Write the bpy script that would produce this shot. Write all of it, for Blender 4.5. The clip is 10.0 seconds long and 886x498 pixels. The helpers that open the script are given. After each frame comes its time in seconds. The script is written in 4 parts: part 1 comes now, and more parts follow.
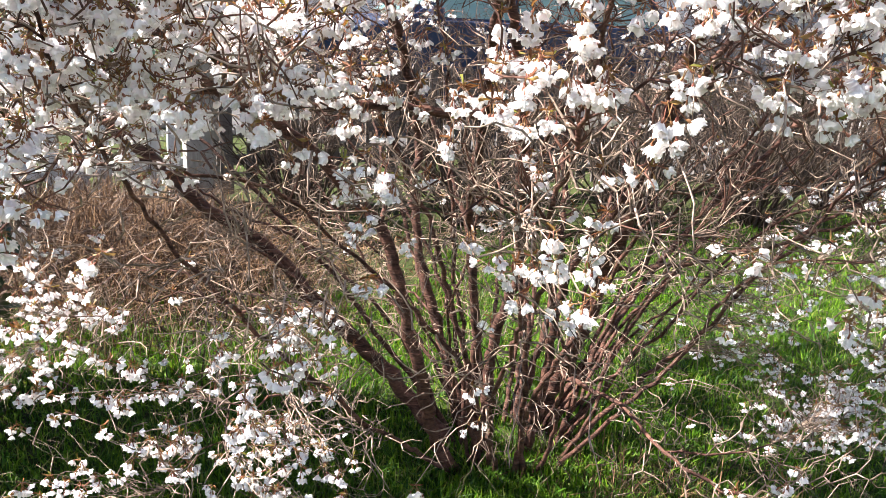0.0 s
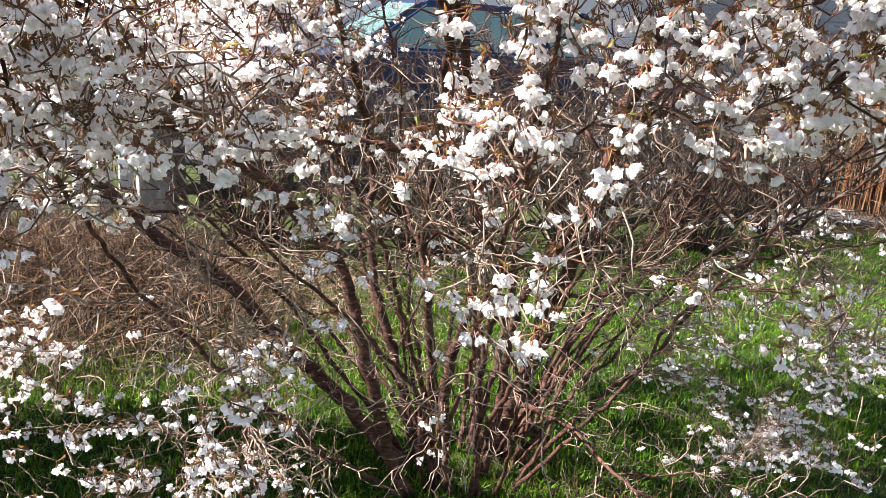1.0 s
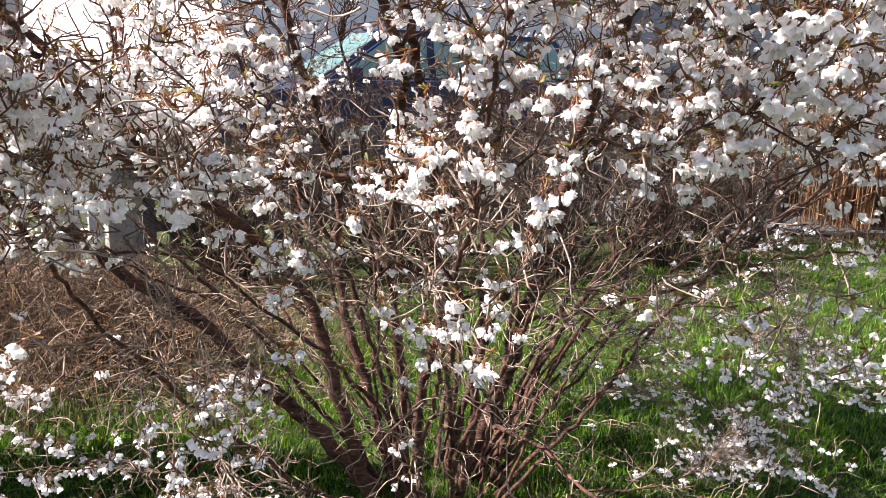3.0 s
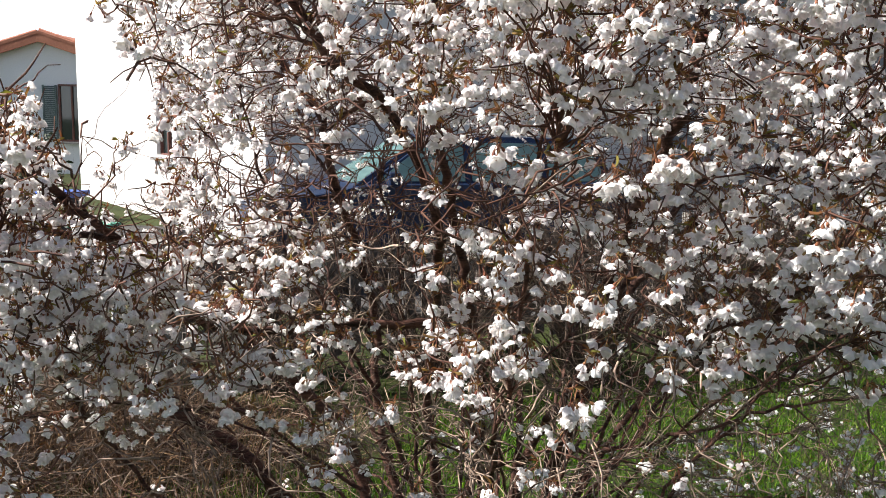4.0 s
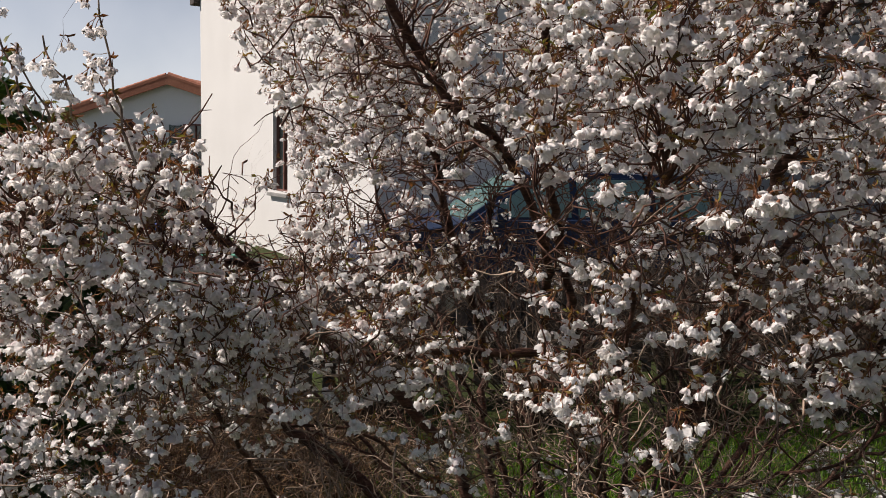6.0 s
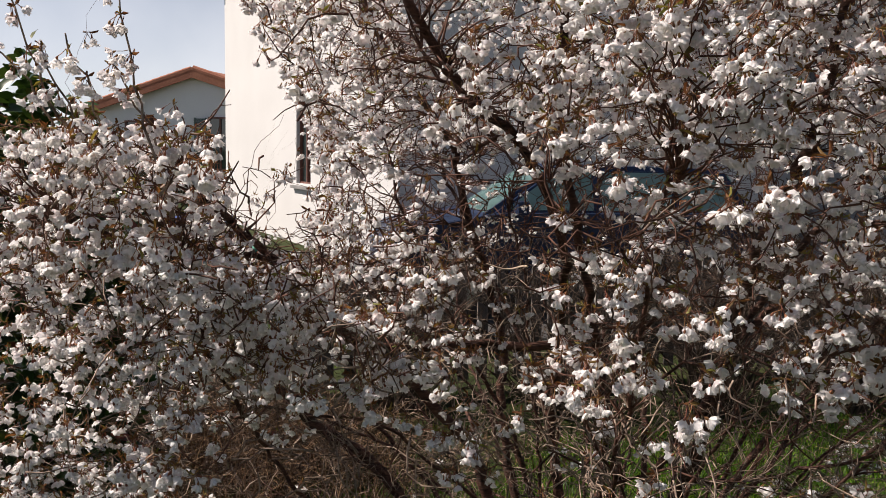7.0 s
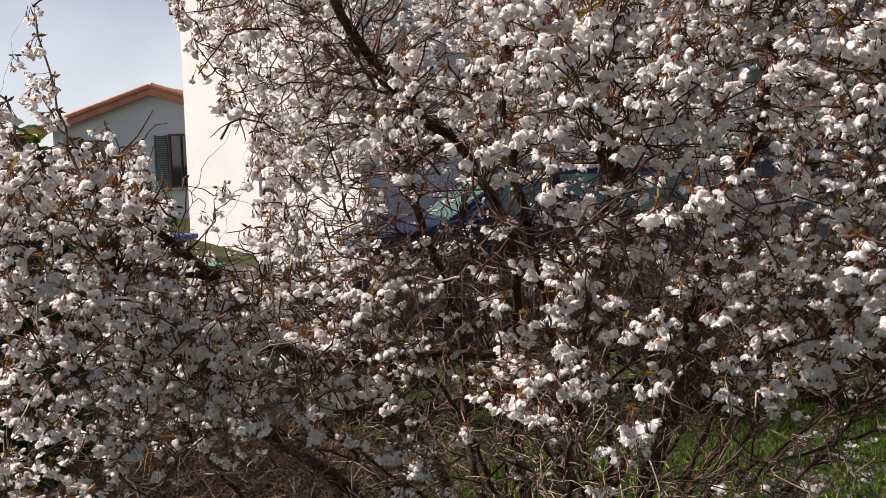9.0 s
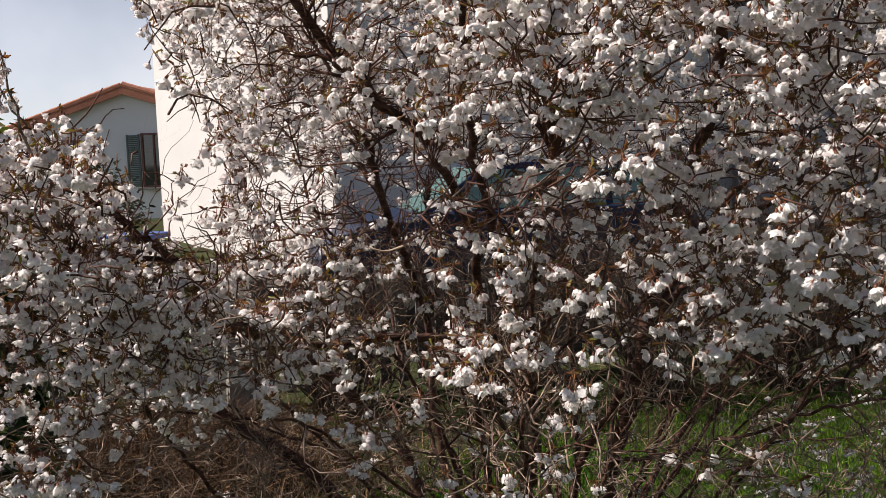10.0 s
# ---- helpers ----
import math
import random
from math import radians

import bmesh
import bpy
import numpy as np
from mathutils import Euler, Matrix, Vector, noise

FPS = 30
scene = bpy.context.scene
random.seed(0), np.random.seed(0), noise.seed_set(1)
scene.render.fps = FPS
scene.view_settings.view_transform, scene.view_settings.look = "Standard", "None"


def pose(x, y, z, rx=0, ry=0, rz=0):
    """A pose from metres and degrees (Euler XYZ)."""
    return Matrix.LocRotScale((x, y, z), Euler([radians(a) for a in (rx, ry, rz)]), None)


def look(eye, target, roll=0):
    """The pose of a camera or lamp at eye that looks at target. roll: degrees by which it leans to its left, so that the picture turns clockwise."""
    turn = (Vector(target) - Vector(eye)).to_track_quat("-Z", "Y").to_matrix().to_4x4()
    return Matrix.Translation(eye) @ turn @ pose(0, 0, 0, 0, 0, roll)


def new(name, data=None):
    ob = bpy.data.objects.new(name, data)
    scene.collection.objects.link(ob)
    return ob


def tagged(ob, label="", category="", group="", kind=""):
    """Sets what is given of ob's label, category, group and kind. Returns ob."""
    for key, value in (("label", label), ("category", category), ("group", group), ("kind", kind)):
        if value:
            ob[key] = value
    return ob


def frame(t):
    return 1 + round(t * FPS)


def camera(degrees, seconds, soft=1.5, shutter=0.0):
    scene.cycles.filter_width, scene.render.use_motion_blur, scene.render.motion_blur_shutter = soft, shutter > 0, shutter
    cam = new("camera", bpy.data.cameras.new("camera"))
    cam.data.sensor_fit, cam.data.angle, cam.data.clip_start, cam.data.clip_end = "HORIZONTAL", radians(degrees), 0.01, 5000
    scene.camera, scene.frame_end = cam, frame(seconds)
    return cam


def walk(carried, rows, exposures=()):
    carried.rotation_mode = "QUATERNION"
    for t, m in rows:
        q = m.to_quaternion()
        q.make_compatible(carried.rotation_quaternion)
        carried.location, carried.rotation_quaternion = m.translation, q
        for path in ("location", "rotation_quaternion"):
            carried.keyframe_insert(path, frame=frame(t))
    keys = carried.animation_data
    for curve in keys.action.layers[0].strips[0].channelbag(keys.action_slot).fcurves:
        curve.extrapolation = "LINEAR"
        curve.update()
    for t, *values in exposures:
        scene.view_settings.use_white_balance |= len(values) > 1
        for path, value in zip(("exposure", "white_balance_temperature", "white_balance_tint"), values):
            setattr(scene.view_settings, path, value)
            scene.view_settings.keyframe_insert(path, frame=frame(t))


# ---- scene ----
from mathutils import kdtree

cam = camera(55.7, 10.0, soft=0.7)
PATH = [
    (0, (0.157, -0.064, 1.561), (-0.027, 1.159, 1.162), 3.8),
    (0.5, (0.144, -0.099, 1.582), (0.001, 1.139, 1.213), 4.4),
    (1, (0.160, -0.112, 1.590), (0.042, 1.133, 1.233), 4.2),
    (1.5, (0.175, -0.128, 1.586), (0.080, 1.118, 1.227), 3.3),
    (2, (0.208, -0.123, 1.583), (0.136, 1.125, 1.227), 2.8),
    (2.2, (0.213, -0.126, 1.586), (0.149, 1.123, 1.232), 2.7),
    (3.3, (0.195, -0.160, 1.645), (0.088, 1.102, 1.352), 2.0),
    (3.5, (0.199, -0.165, 1.685), (0.073, 1.100, 1.413), 1.9),
    (4, (0.200, -0.171, 1.769), (0.050, 1.107, 1.580), 1.3),
    (4.5, (0.205, -0.190, 1.814), (0.041, 1.095, 1.692), 1.0),
    (5, (0.218, -0.250, 1.816), (0.013, 1.031, 1.730), 0.8),
    (5.5, (0.207, -0.268, 1.794), (-0.053, 1.002, 1.690), 1.0),
    (6, (0.202, -0.274, 1.771), (-0.109, 0.982, 1.634), 1.2),
    (6.2, (0.205, -0.276, 1.760), (-0.120, 0.976, 1.626), 1.5),
    (7.3, (0.219, -0.284, 1.778), (-0.129, 0.959, 1.626), 1.0),
    (7.5, (0.217, -0.277, 1.776), (-0.129, 0.968, 1.632), 0.8),
    (8, (0.220, -0.270, 1.782), (-0.120, 0.978, 1.648), 0.4),
    (8.5, (0.227, -0.263, 1.784), (-0.093, 0.990, 1.650), -0.4),
    (9, (0.260, -0.257, 1.780), (-0.039, 1.000, 1.642), -1.1),
    (9.5, (0.290, -0.267, 1.765), (0.007, 0.993, 1.624), -1.7),
    (10, (0.308, -0.280, 1.747), (0.043, 0.985, 1.605), -1.6),
]
EXPOSURES = [(0, 2.64, 6370, 14), (0.6, 2.44, 6370, 14), (2.2, 2.33, 6370, 14), (3.4, 2.0, 6370, 16), (4.2, 1.22, 6400, 11), (4.8, 0.75, 6560, 13), (5.5, 0.4, 6720, 15), (6.2, 0.46, 6740, 15), (7.5, 0.71, 6750, 16), (10, 0.68, 6750, 16)]
walk(cam, [(t, look(eye, target, roll)) for t, eye, target, roll in PATH], EXPOSURES)

# ---- sun and sky ----
SUN_UP, SUN_FROM = radians(46), Vector((-0.975, -0.16, 0)).normalized()
world = bpy.data.worlds.new("sky")
scene.world = world
world.use_nodes = True
sky = world.node_tree.nodes.new("ShaderNodeTexSky")
sky.sky_type, sky.sun_disc = "NISHITA", False
sky.sun_elevation, sky.sun_rotation = SUN_UP, math.atan2(SUN_FROM.x, SUN_FROM.y)
sky.air_density, sky.dust_density = 0.7, 0.4
background = world.node_tree.nodes["Background"]
background.inputs["Strength"].default_value = 0.05
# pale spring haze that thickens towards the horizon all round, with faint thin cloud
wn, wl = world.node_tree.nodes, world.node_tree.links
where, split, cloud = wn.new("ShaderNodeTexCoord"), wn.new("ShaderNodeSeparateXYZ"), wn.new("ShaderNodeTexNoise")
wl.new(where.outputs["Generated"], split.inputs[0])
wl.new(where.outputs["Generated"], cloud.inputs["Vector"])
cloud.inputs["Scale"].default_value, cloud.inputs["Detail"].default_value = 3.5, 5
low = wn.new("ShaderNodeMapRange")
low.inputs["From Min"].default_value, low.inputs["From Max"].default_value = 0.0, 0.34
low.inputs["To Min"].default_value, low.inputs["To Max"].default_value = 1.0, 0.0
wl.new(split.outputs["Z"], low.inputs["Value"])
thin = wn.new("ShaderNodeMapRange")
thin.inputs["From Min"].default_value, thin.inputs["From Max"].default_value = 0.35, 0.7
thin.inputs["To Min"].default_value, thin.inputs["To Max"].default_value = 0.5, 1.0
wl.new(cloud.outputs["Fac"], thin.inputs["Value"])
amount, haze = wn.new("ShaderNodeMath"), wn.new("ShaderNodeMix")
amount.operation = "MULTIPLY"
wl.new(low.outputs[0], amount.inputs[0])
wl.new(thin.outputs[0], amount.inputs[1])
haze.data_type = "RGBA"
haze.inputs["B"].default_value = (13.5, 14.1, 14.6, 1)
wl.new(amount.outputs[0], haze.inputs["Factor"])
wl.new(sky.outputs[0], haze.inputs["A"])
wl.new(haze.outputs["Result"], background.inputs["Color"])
lamp = bpy.data.lights.new("sun", "SUN")
lamp.energy, lamp.angle, lamp.color = 5.0, radians(0.6), (1.0, 0.945, 0.87)
towards = SUN_FROM * math.cos(SUN_UP) + Vector((0, 0, math.sin(SUN_UP)))
new("sun", lamp).matrix_world = look(towards * 40, (0, 0, 0))


# ---- materials ----
def shader(name):
    m = bpy.data.materials.new(name)
    m.use_nodes = True
    return m, m.node_tree.nodes, m.node_tree.links, m.node_tree.nodes["Principled BSDF"]


def grain(nodes, links, scale, detail=4.0, stretch=(1, 1, 1), space="Object"):
    co, mp, nz = nodes.new("ShaderNodeTexCoord"), nodes.new("ShaderNodeMapping"), nodes.new("ShaderNodeTexNoise")
    mp.inputs["Scale"].default_value = stretch
    nz.inputs["Scale"].default_value, nz.inputs["Detail"].default_value = scale, detail
    links.new(co.outputs[space], mp.inputs["Vector"])
    links.new(mp.outputs[0], nz.inputs["Vector"])
    return nz


def ramp(nodes, links, source, stops):
    r = nodes.new("ShaderNodeValToRGB")
    while len(r.color_ramp.elements) < len(stops):
        r.color_ramp.elements.new(0.5)
    for e, (at, colour) in zip(r.color_ramp.elements, stops):
        e.position, e.color = at, (*colour, 1)
    links.new(source, r.inputs[0])
    return r


def surface(name, dark, light, scale, rough=0.8, bump=0.3, depth=0.01, stretch=(1, 1, 1), fine=6.0, vary=0.0, metal=0.0, lo=0.3, hi=0.7):
    """A two-scale procedural surface: broad stains, fine grain, bump and a shift from piece to piece."""
    m, nodes, links, bsdf = shader(name)
    broad = grain(nodes, links, scale, 5, stretch)
    small = grain(nodes, links, scale * fine, 4, stretch)
    mix = nodes.new("ShaderNodeMath")
    mix.operation = "MULTIPLY_ADD"
    mix.inputs[1].default_value, mix.inputs[2].default_value = 0.45, 0.0
    links.new(small.outputs["Fac"], mix.inputs[0])
    add = nodes.new("ShaderNodeMath")
    add.operation = "MULTIPLY_ADD"
    add.inputs[1].default_value = 0.55
    links.new(broad.outputs["Fac"], add.inputs[0])
    links.new(mix.outputs[0], add.inputs[2])
    out = add.outputs[0]
    if vary:
        info, more = nodes.new("ShaderNodeObjectInfo"), nodes.new("ShaderNodeMath")
        more.operation = "MULTIPLY_ADD"
        more.inputs[1].default_value = vary
        links.new(info.outputs["Random"], more.inputs[0])
        links.new(out, more.inputs[2])
        out = more.outputs[0]
    links.new(ramp(nodes, links, out, [(lo, dark), (hi + vary, light)]).outputs[0], bsdf.inputs["Base Color"])
    bsdf.inputs["Roughness"].default_value, bsdf.inputs["Metallic"].default_value = rough, metal
    if bump:
        b = nodes.new("ShaderNodeBump")
        b.inputs["Strength"].default_value, b.inputs["Distance"].default_value = bump, depth
        links.new(small.outputs["Fac"], b.inputs["Height"])
        links.new(b.outputs[0], bsdf.inputs["Normal"])
    return m


def thin_leaf(name, stops, through_share, rough=0.5, through_tint=(1, 1, 1), noise_scale=0.0):
    """Petals and leaves: each island has its own shade, and light passes through."""
    m, nodes, links, bsdf = shader(name)
    geo = nodes.new("ShaderNodeNewGeometry")
    source = geo.outputs["Random Per Island"]
    if noise_scale:
        nz = grain(nodes, links, noise_scale, 3)
        mix = nodes.new("ShaderNodeMath")
        mix.operation = "MULTIPLY_ADD"
        mix.inputs[1].default_value = 0.5
        half = nodes.new("ShaderNodeMath")
        half.operation = "MULTIPLY"
        half.inputs[1].default_value = 0.5
        links.new(source, half.inputs[0])
        links.new(nz.outputs["Fac"], mix.inputs[0])
        links.new(half.outputs[0], mix.inputs[2])
        source = mix.outputs[0]
    r = ramp(nodes, links, source, stops)
    links.new(r.outputs[0], bsdf.inputs["Base Color"])
    bsdf.inputs["Roughness"].default_value, bsdf.inputs["Specular IOR Level"].default_value = rough, 0.3
    tr, blend = nodes.new("ShaderNodeBsdfTranslucent"), nodes.new("ShaderNodeMixShader")
    tint = nodes.new("ShaderNodeMix")
    tint.data_type, tint.blend_type = "RGBA", "MULTIPLY"
    tint.inputs["Factor"].default_value = 1.0
    tint.inputs["B"].default_value = (*through_tint, 1)
    links.new(r.outputs[0], tint.inputs["A"])
    links.new(tint.outputs["Result"], tr.inputs["Color"])
    blend.inputs[0].default_value = through_share
    links.new(bsdf.outputs[0], blend.inputs[1])
    links.new(tr.outputs[0], blend.inputs[2])
    links.new(blend.outputs[0], nodes["Material Output"].inputs["Surface"])
    return m


PETAL = thin_leaf("white petal", [(0.0, (0.84, 0.76, 0.76)), (0.3, (0.88, 0.86, 0.85)), (1.0, (0.91, 0.90, 0.885))], 0.5, 0.6, (1.0, 0.98, 0.96))
CALYX = thin_leaf("reddish calyx and stalk", [(0.0, (0.16, 0.05, 0.035)), (0.5, (0.26, 0.10, 0.05)), (1.0, (0.28, 0.17, 0.06))], 0.15, 0.55)
YOUNG_LEAF = thin_leaf("bronze young leaf", [(0.0, (0.14, 0.052, 0.025)), (0.5, (0.20, 0.095, 0.038)), (0.8, (0.22, 0.15, 0.045)), (1.0, (0.22, 0.24, 0.05))], 0.45, 0.45, (1.0, 0.9, 0.5))
BARK = surface("reddish-brown cherry bark", (0.020, 0.008, 0.0055), (0.122, 0.058, 0.039), 9, 0.7, 0.8, 0.008, (1, 1, 6), 5, lo=0.38, hi=0.64)
TWIG = surface("grey-brown twig bark", (0.022, 0.012, 0.008), (0.39, 0.29, 0.22), 16, 0.85, 0.3, 0.002, fine=5, lo=0.36, hi=0.65)
RED_TWIG = surface("reddish-brown young twig bark", (0.020, 0.008, 0.005), (0.15, 0.072, 0.048), 16, 0.8, 0.3, 0.002, fine=5)
# darkened twig bark: the shade among inner twigs and fence shrubs is in the colour
SHADED_TWIG = surface("brown twig bark darkened for shade", (0.012, 0.008, 0.006), (0.085, 0.058, 0.042), 14, 0.9, 0.3, 0.002, fine=5)
for wood in (BARK, TWIG, RED_TWIG, SHADED_TWIG):
    wood.node_tree.nodes["Principled BSDF"].inputs["Specular IOR Level"].default_value = 0.2
GROUND = surface("lawn soil and moss", (0.014, 0.019, 0.006), (0.046, 0.056, 0.016), 1.2, 0.95, 0.6, 0.03, fine=14)
GRASS = thin_leaf("grass blade", [(0.0, (0.014, 0.055, 0.003)), (0.5, (0.052, 0.13, 0.005)), (0.9, (0.13, 0.235, 0.010)), (1.0, (0.26, 0.24, 0.08))], 0.35, 0.5, (1.0, 1.0, 0.5))
STRAW = thin_leaf("dry grass stalk", [(0.0, (0.016, 0.008, 0.004)), (0.6, (0.075, 0.038, 0.018)), (1.0, (0.23, 0.14, 0.072))], 0.12, 0.6)
REED = thin_leaf("dry brown reed", [(0.0, (0.07, 0.028, 0.012)), (0.6, (0.16, 0.07, 0.028)), (1.0, (0.27, 0.15, 0.07))], 0.1, 0.55)
PICKET = surface("weathered pale fence paint", (0.38, 0.37, 0.35), (0.68, 0.67, 0.64), 6, 0.85, 0.4, 0.003, (3, 3, 0.5), 6, vary=0.15)
OLD_PICKET = surface("grey-brown weathered fence wood", (0.05, 0.042, 0.036), (0.20, 0.175, 0.155), 6, 0.9, 0.4, 0.003, (3, 3, 0.5), 6, vary=0.15)
POST = surface("grey weathered post", (0.13, 0.125, 0.11), (0.32, 0.30, 0.27), 5, 0.9, 0.4, 0.004, (2, 2, 0.6), 6)
RENDERED = surface("cream rendered wall", (0.52, 0.508, 0.488), (0.60, 0.588, 0.567), 0.8, 0.9, 0.25, 0.004, fine=40)
GREY_WALL = surface("pale grey wall", (0.68, 0.68, 0.685), (0.77, 0.77, 0.77), 0.6, 0.9, 0.2, 0.004, fine=40)
SIDING = surface("weathered grey siding boards", (0.17, 0.175, 0.185), (0.27, 0.275, 0.28), 0.9, 0.85, 0.3, 0.004, (0.3, 3, 3), 20, vary=0.1)
TILE = surface("terracotta roof tile", (0.24, 0.08, 0.045), (0.46, 0.19, 0.11), 3, 0.85, 0.4, 0.01, fine=5, vary=0.2)
DARK_WOOD = surface("dark brown eave timber", (0.02, 0.013, 0.01), (0.06, 0.04, 0.03), 4, 0.7, 0.2, 0.003)
SHUTTER = surface("green-grey shutter paint", (0.05, 0.075, 0.07), (0.14, 0.18, 0.17), 4, 0.6, 0.1, 0.002)
FRAME_RED = surface("red-brown window frame", (0.09, 0.03, 0.02), (0.18, 0.07, 0.05), 5, 0.5, 0.1, 0.002)
CAR_BLUE = surface("dark blue car paint", (0.005, 0.013, 0.036), (0.007, 0.018, 0.052), 1.5, 0.42, 0, fine=30)
CAR_BLUE.node_tree.nodes["Principled BSDF"].inputs["Specular IOR Level"].default_value = 0.3
RUBBER = surface("black rubber", (0.012, 0.012, 0.012), (0.03, 0.03, 0.03), 10, 0.85, 0.2, 0.002)
RIM = surface("alloy", (0.35, 0.35, 0.36), (0.5, 0.5, 0.5), 10, 0.35, 0, metal=0.9)
LAMP_LENS = surface("headlamp plastic", (0.5, 0.5, 0.5), (0.65, 0.65, 0.65), 20, 0.15, 0)
LAUREL = thin_leaf("dark glossy evergreen leaf", [(0.0, (0.012, 0.03, 0.008)), (0.8, (0.04, 0.075, 0.018)), (0.95, (0.11, 0.14, 0.03)), (1.0, (0.22, 0.05, 0.035))], 0.2, 0.28, (1, 1, 0.5))
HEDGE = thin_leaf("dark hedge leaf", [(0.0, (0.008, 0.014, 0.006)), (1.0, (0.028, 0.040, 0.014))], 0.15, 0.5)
ASPHALT = surface("worn driveway", (0.035, 0.035, 0.035), (0.085, 0.08, 0.075), 2, 0.9, 0.4, 0.006, fine=30)
BIN_BLUE = surface("blue plastic", (0.01, 0.05, 0.25), (0.02, 0.08, 0.34), 4, 0.45, 0.05, 0.002)
BIN_GREEN = surface("green plastic", (0.02, 0.20, 0.12), (0.04, 0.28, 0.17), 4, 0.45, 0.05, 0.002)
CONCRETE = surface("grey concrete", (0.14, 0.14, 0.13), (0.28, 0.27, 0.26), 4, 0.9, 0.4, 0.004, fine=9)

for dull in (GROUND, ASPHALT, PICKET, OLD_PICKET, POST, SIDING, CONCRETE):
    dull.node_tree.nodes["Principled BSDF"].inputs["Specular IOR Level"].default_value = 0.12

glass_m, gn, gl, gb = shader("window glass")
gb.inputs["Base Color"].default_value, gb.inputs["Roughness"].default_value = (0.02, 0.03, 0.03, 1), 0.04
gb.inputs["Specular IOR Level"].default_value = 0.9
WINDOW_GLASS = glass_m
# base colour is a pale teal: glass tint plus a painted sky reflection
glass_c, gn, gl, gb = shader("tinted car glass with painted sky sheen")
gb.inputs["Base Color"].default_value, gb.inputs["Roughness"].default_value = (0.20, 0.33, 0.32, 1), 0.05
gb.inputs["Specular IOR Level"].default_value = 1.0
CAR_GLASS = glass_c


# ---- mesh helpers ----
def empty(name, at=(0, 0, 0), turn=0.0, **tags):
    ob = new(name)
    ob.matrix_world = pose(*at, 0, 0, turn)
    return tagged(ob, **tags)


def part(name, bm, material, parent=None, label="", smooth=False):
    me = bpy.data.meshes.new(name)
    bm.to_mesh(me)
    bm.free()
    for m in material if isinstance(material, (list, tuple)) else [material]:
        me.materials.append(m)
    if smooth:
        me.polygons.foreach_set("use_smooth", [True] * len(me.polygons))
    ob = new(name, me)
    ob.parent = parent
    return tagged(ob, label=label)


def raw(name, verts, faces, materials, parent=None, slots=None, smooth=True, label=""):
    me = bpy.data.meshes.new(name)
    me.from_pydata(verts, [], faces)
    for m in materials:
        me.materials.append(m)
    if slots is not None:
        me.polygons.foreach_set("material_index", np.asarray(slots, dtype=np.int32))
    if smooth:
        me.polygons.foreach_set("use_smooth", np.ones(len(me.polygons), dtype=bool))
    me.update()
    ob = new(name, me)
    ob.parent = parent
    return tagged(ob, label=label)


def box(size, at=(0, 0, 0), bevel=0.0, bm=None, turn=0.0):
    bm = bm or bmesh.new()
    made = bmesh.ops.create_cube(bm, size=1, matrix=pose(*at, 0, 0, turn) @ Matrix.Diagonal((*size, 1)))
    if bevel:
        edges = list({e for v in made["verts"] for e in v.link_edges})
        bmesh.ops.bevel(bm, geom=edges, offset=bevel, segments=2, affect="EDGES", profile=0.7)
    return bm


def prism(outline, depth, axis_y0=0.0, bm=None, bevel=0.0):
    """An outline in x and z, drawn out along y."""
    bm = bm or bmesh.new()
    a = [bm.verts.new((x, axis_y0, z)) for x, z in outline]
    b = [bm.verts.new((x, axis_y0 + depth, z)) for x, z in outline]
    bm.faces.new(a)
    bm.faces.new(b[::-1])
    for i in range(len(a)):
        j = (i + 1) % len(a)
        bm.faces.new((a[j], a[i], b[i], b[j]))
    bmesh.ops.recalc_face_normals(bm, faces=bm.faces)
    if bevel:
        bmesh.ops.bevel(bm, geom=bm.edges[:], offset=bevel, segments=2, affect="EDGES", profile=0.7)
    return bm


class Tubes:
    """Gathers many tapered tubes into one list of corners and faces."""

    def __init__(self):
        self.v, self.f = [], []

    def add(self, points, radii, sides):
        n0 = len(self.v)
        up = Vector((0.31, 0.17, 0.93))
        for i, p in enumerate(points):
            d = (points[min(i + 1, len(points) - 1)] - points[max(i - 1, 0)])
            d = d.normalized() if d.length > 1e-9 else Vector((0, 0, 1))
            u = d.cross(up)
            u = u.normalized() if u.length > 1e-4 else d.orthogonal().normalized()
            w = d.cross(u)
            for k in range(sides):
                a = 2 * math.pi * k / sides
                self.v.append(p + (u * math.cos(a) + w * math.sin(a)) * radii[i])
        for i in range(len(points) - 1):
            for k in range(sides):
                a, b = n0 + i * sides + k, n0 + i * sides + (k + 1) % sides
                self.f.append((a, b, b + sides, a + sides))
        self.f.append(tuple(range(n0 + (len(points) - 1) * sides, n0 + len(points) * sides)))


def spline(points, step=0.04):
    """A smooth line through the points, at even steps."""
    pts = [Vector(p) for p in points]
    ext = [2 * pts[0] - pts[1]] + pts + [2 * pts[-1] - pts[-2]]
    out = []
    for i in range(1, len(ext) - 2):
        p0, p1, p2, p3 = ext[i - 1 : i + 3]
        n = max(2, int((p2 - p1).length / step))
        for k in range(n):
            t = k / n
            out.append(0.5 * (2 * p1 + (p2 - p0) * t + (2 * p0 - 5 * p1 + 4 * p2 - p3) * t * t + (3 * p1 - p0 - 3 * p2 + p3) * t**3))
    out.append(pts[-1])
    return out


rng = random.Random(11)


def jitter(r):
    return Vector((rng.gauss(0, r), rng.gauss(0, r), rng.gauss(0, r)))


# ---- ground ----
def height(x, y):
    bumps = 0.03 * noise.noise((x * 0.7, y * 0.7, 3.1)) + 0.012 * noise.noise((x * 3, y * 3, 1.0))
    mound = 0.20 * math.exp(-((x + 2.3) ** 2 / 0.9 + (y - 3.9) ** 2 / 0.7))
    return bumps + mound


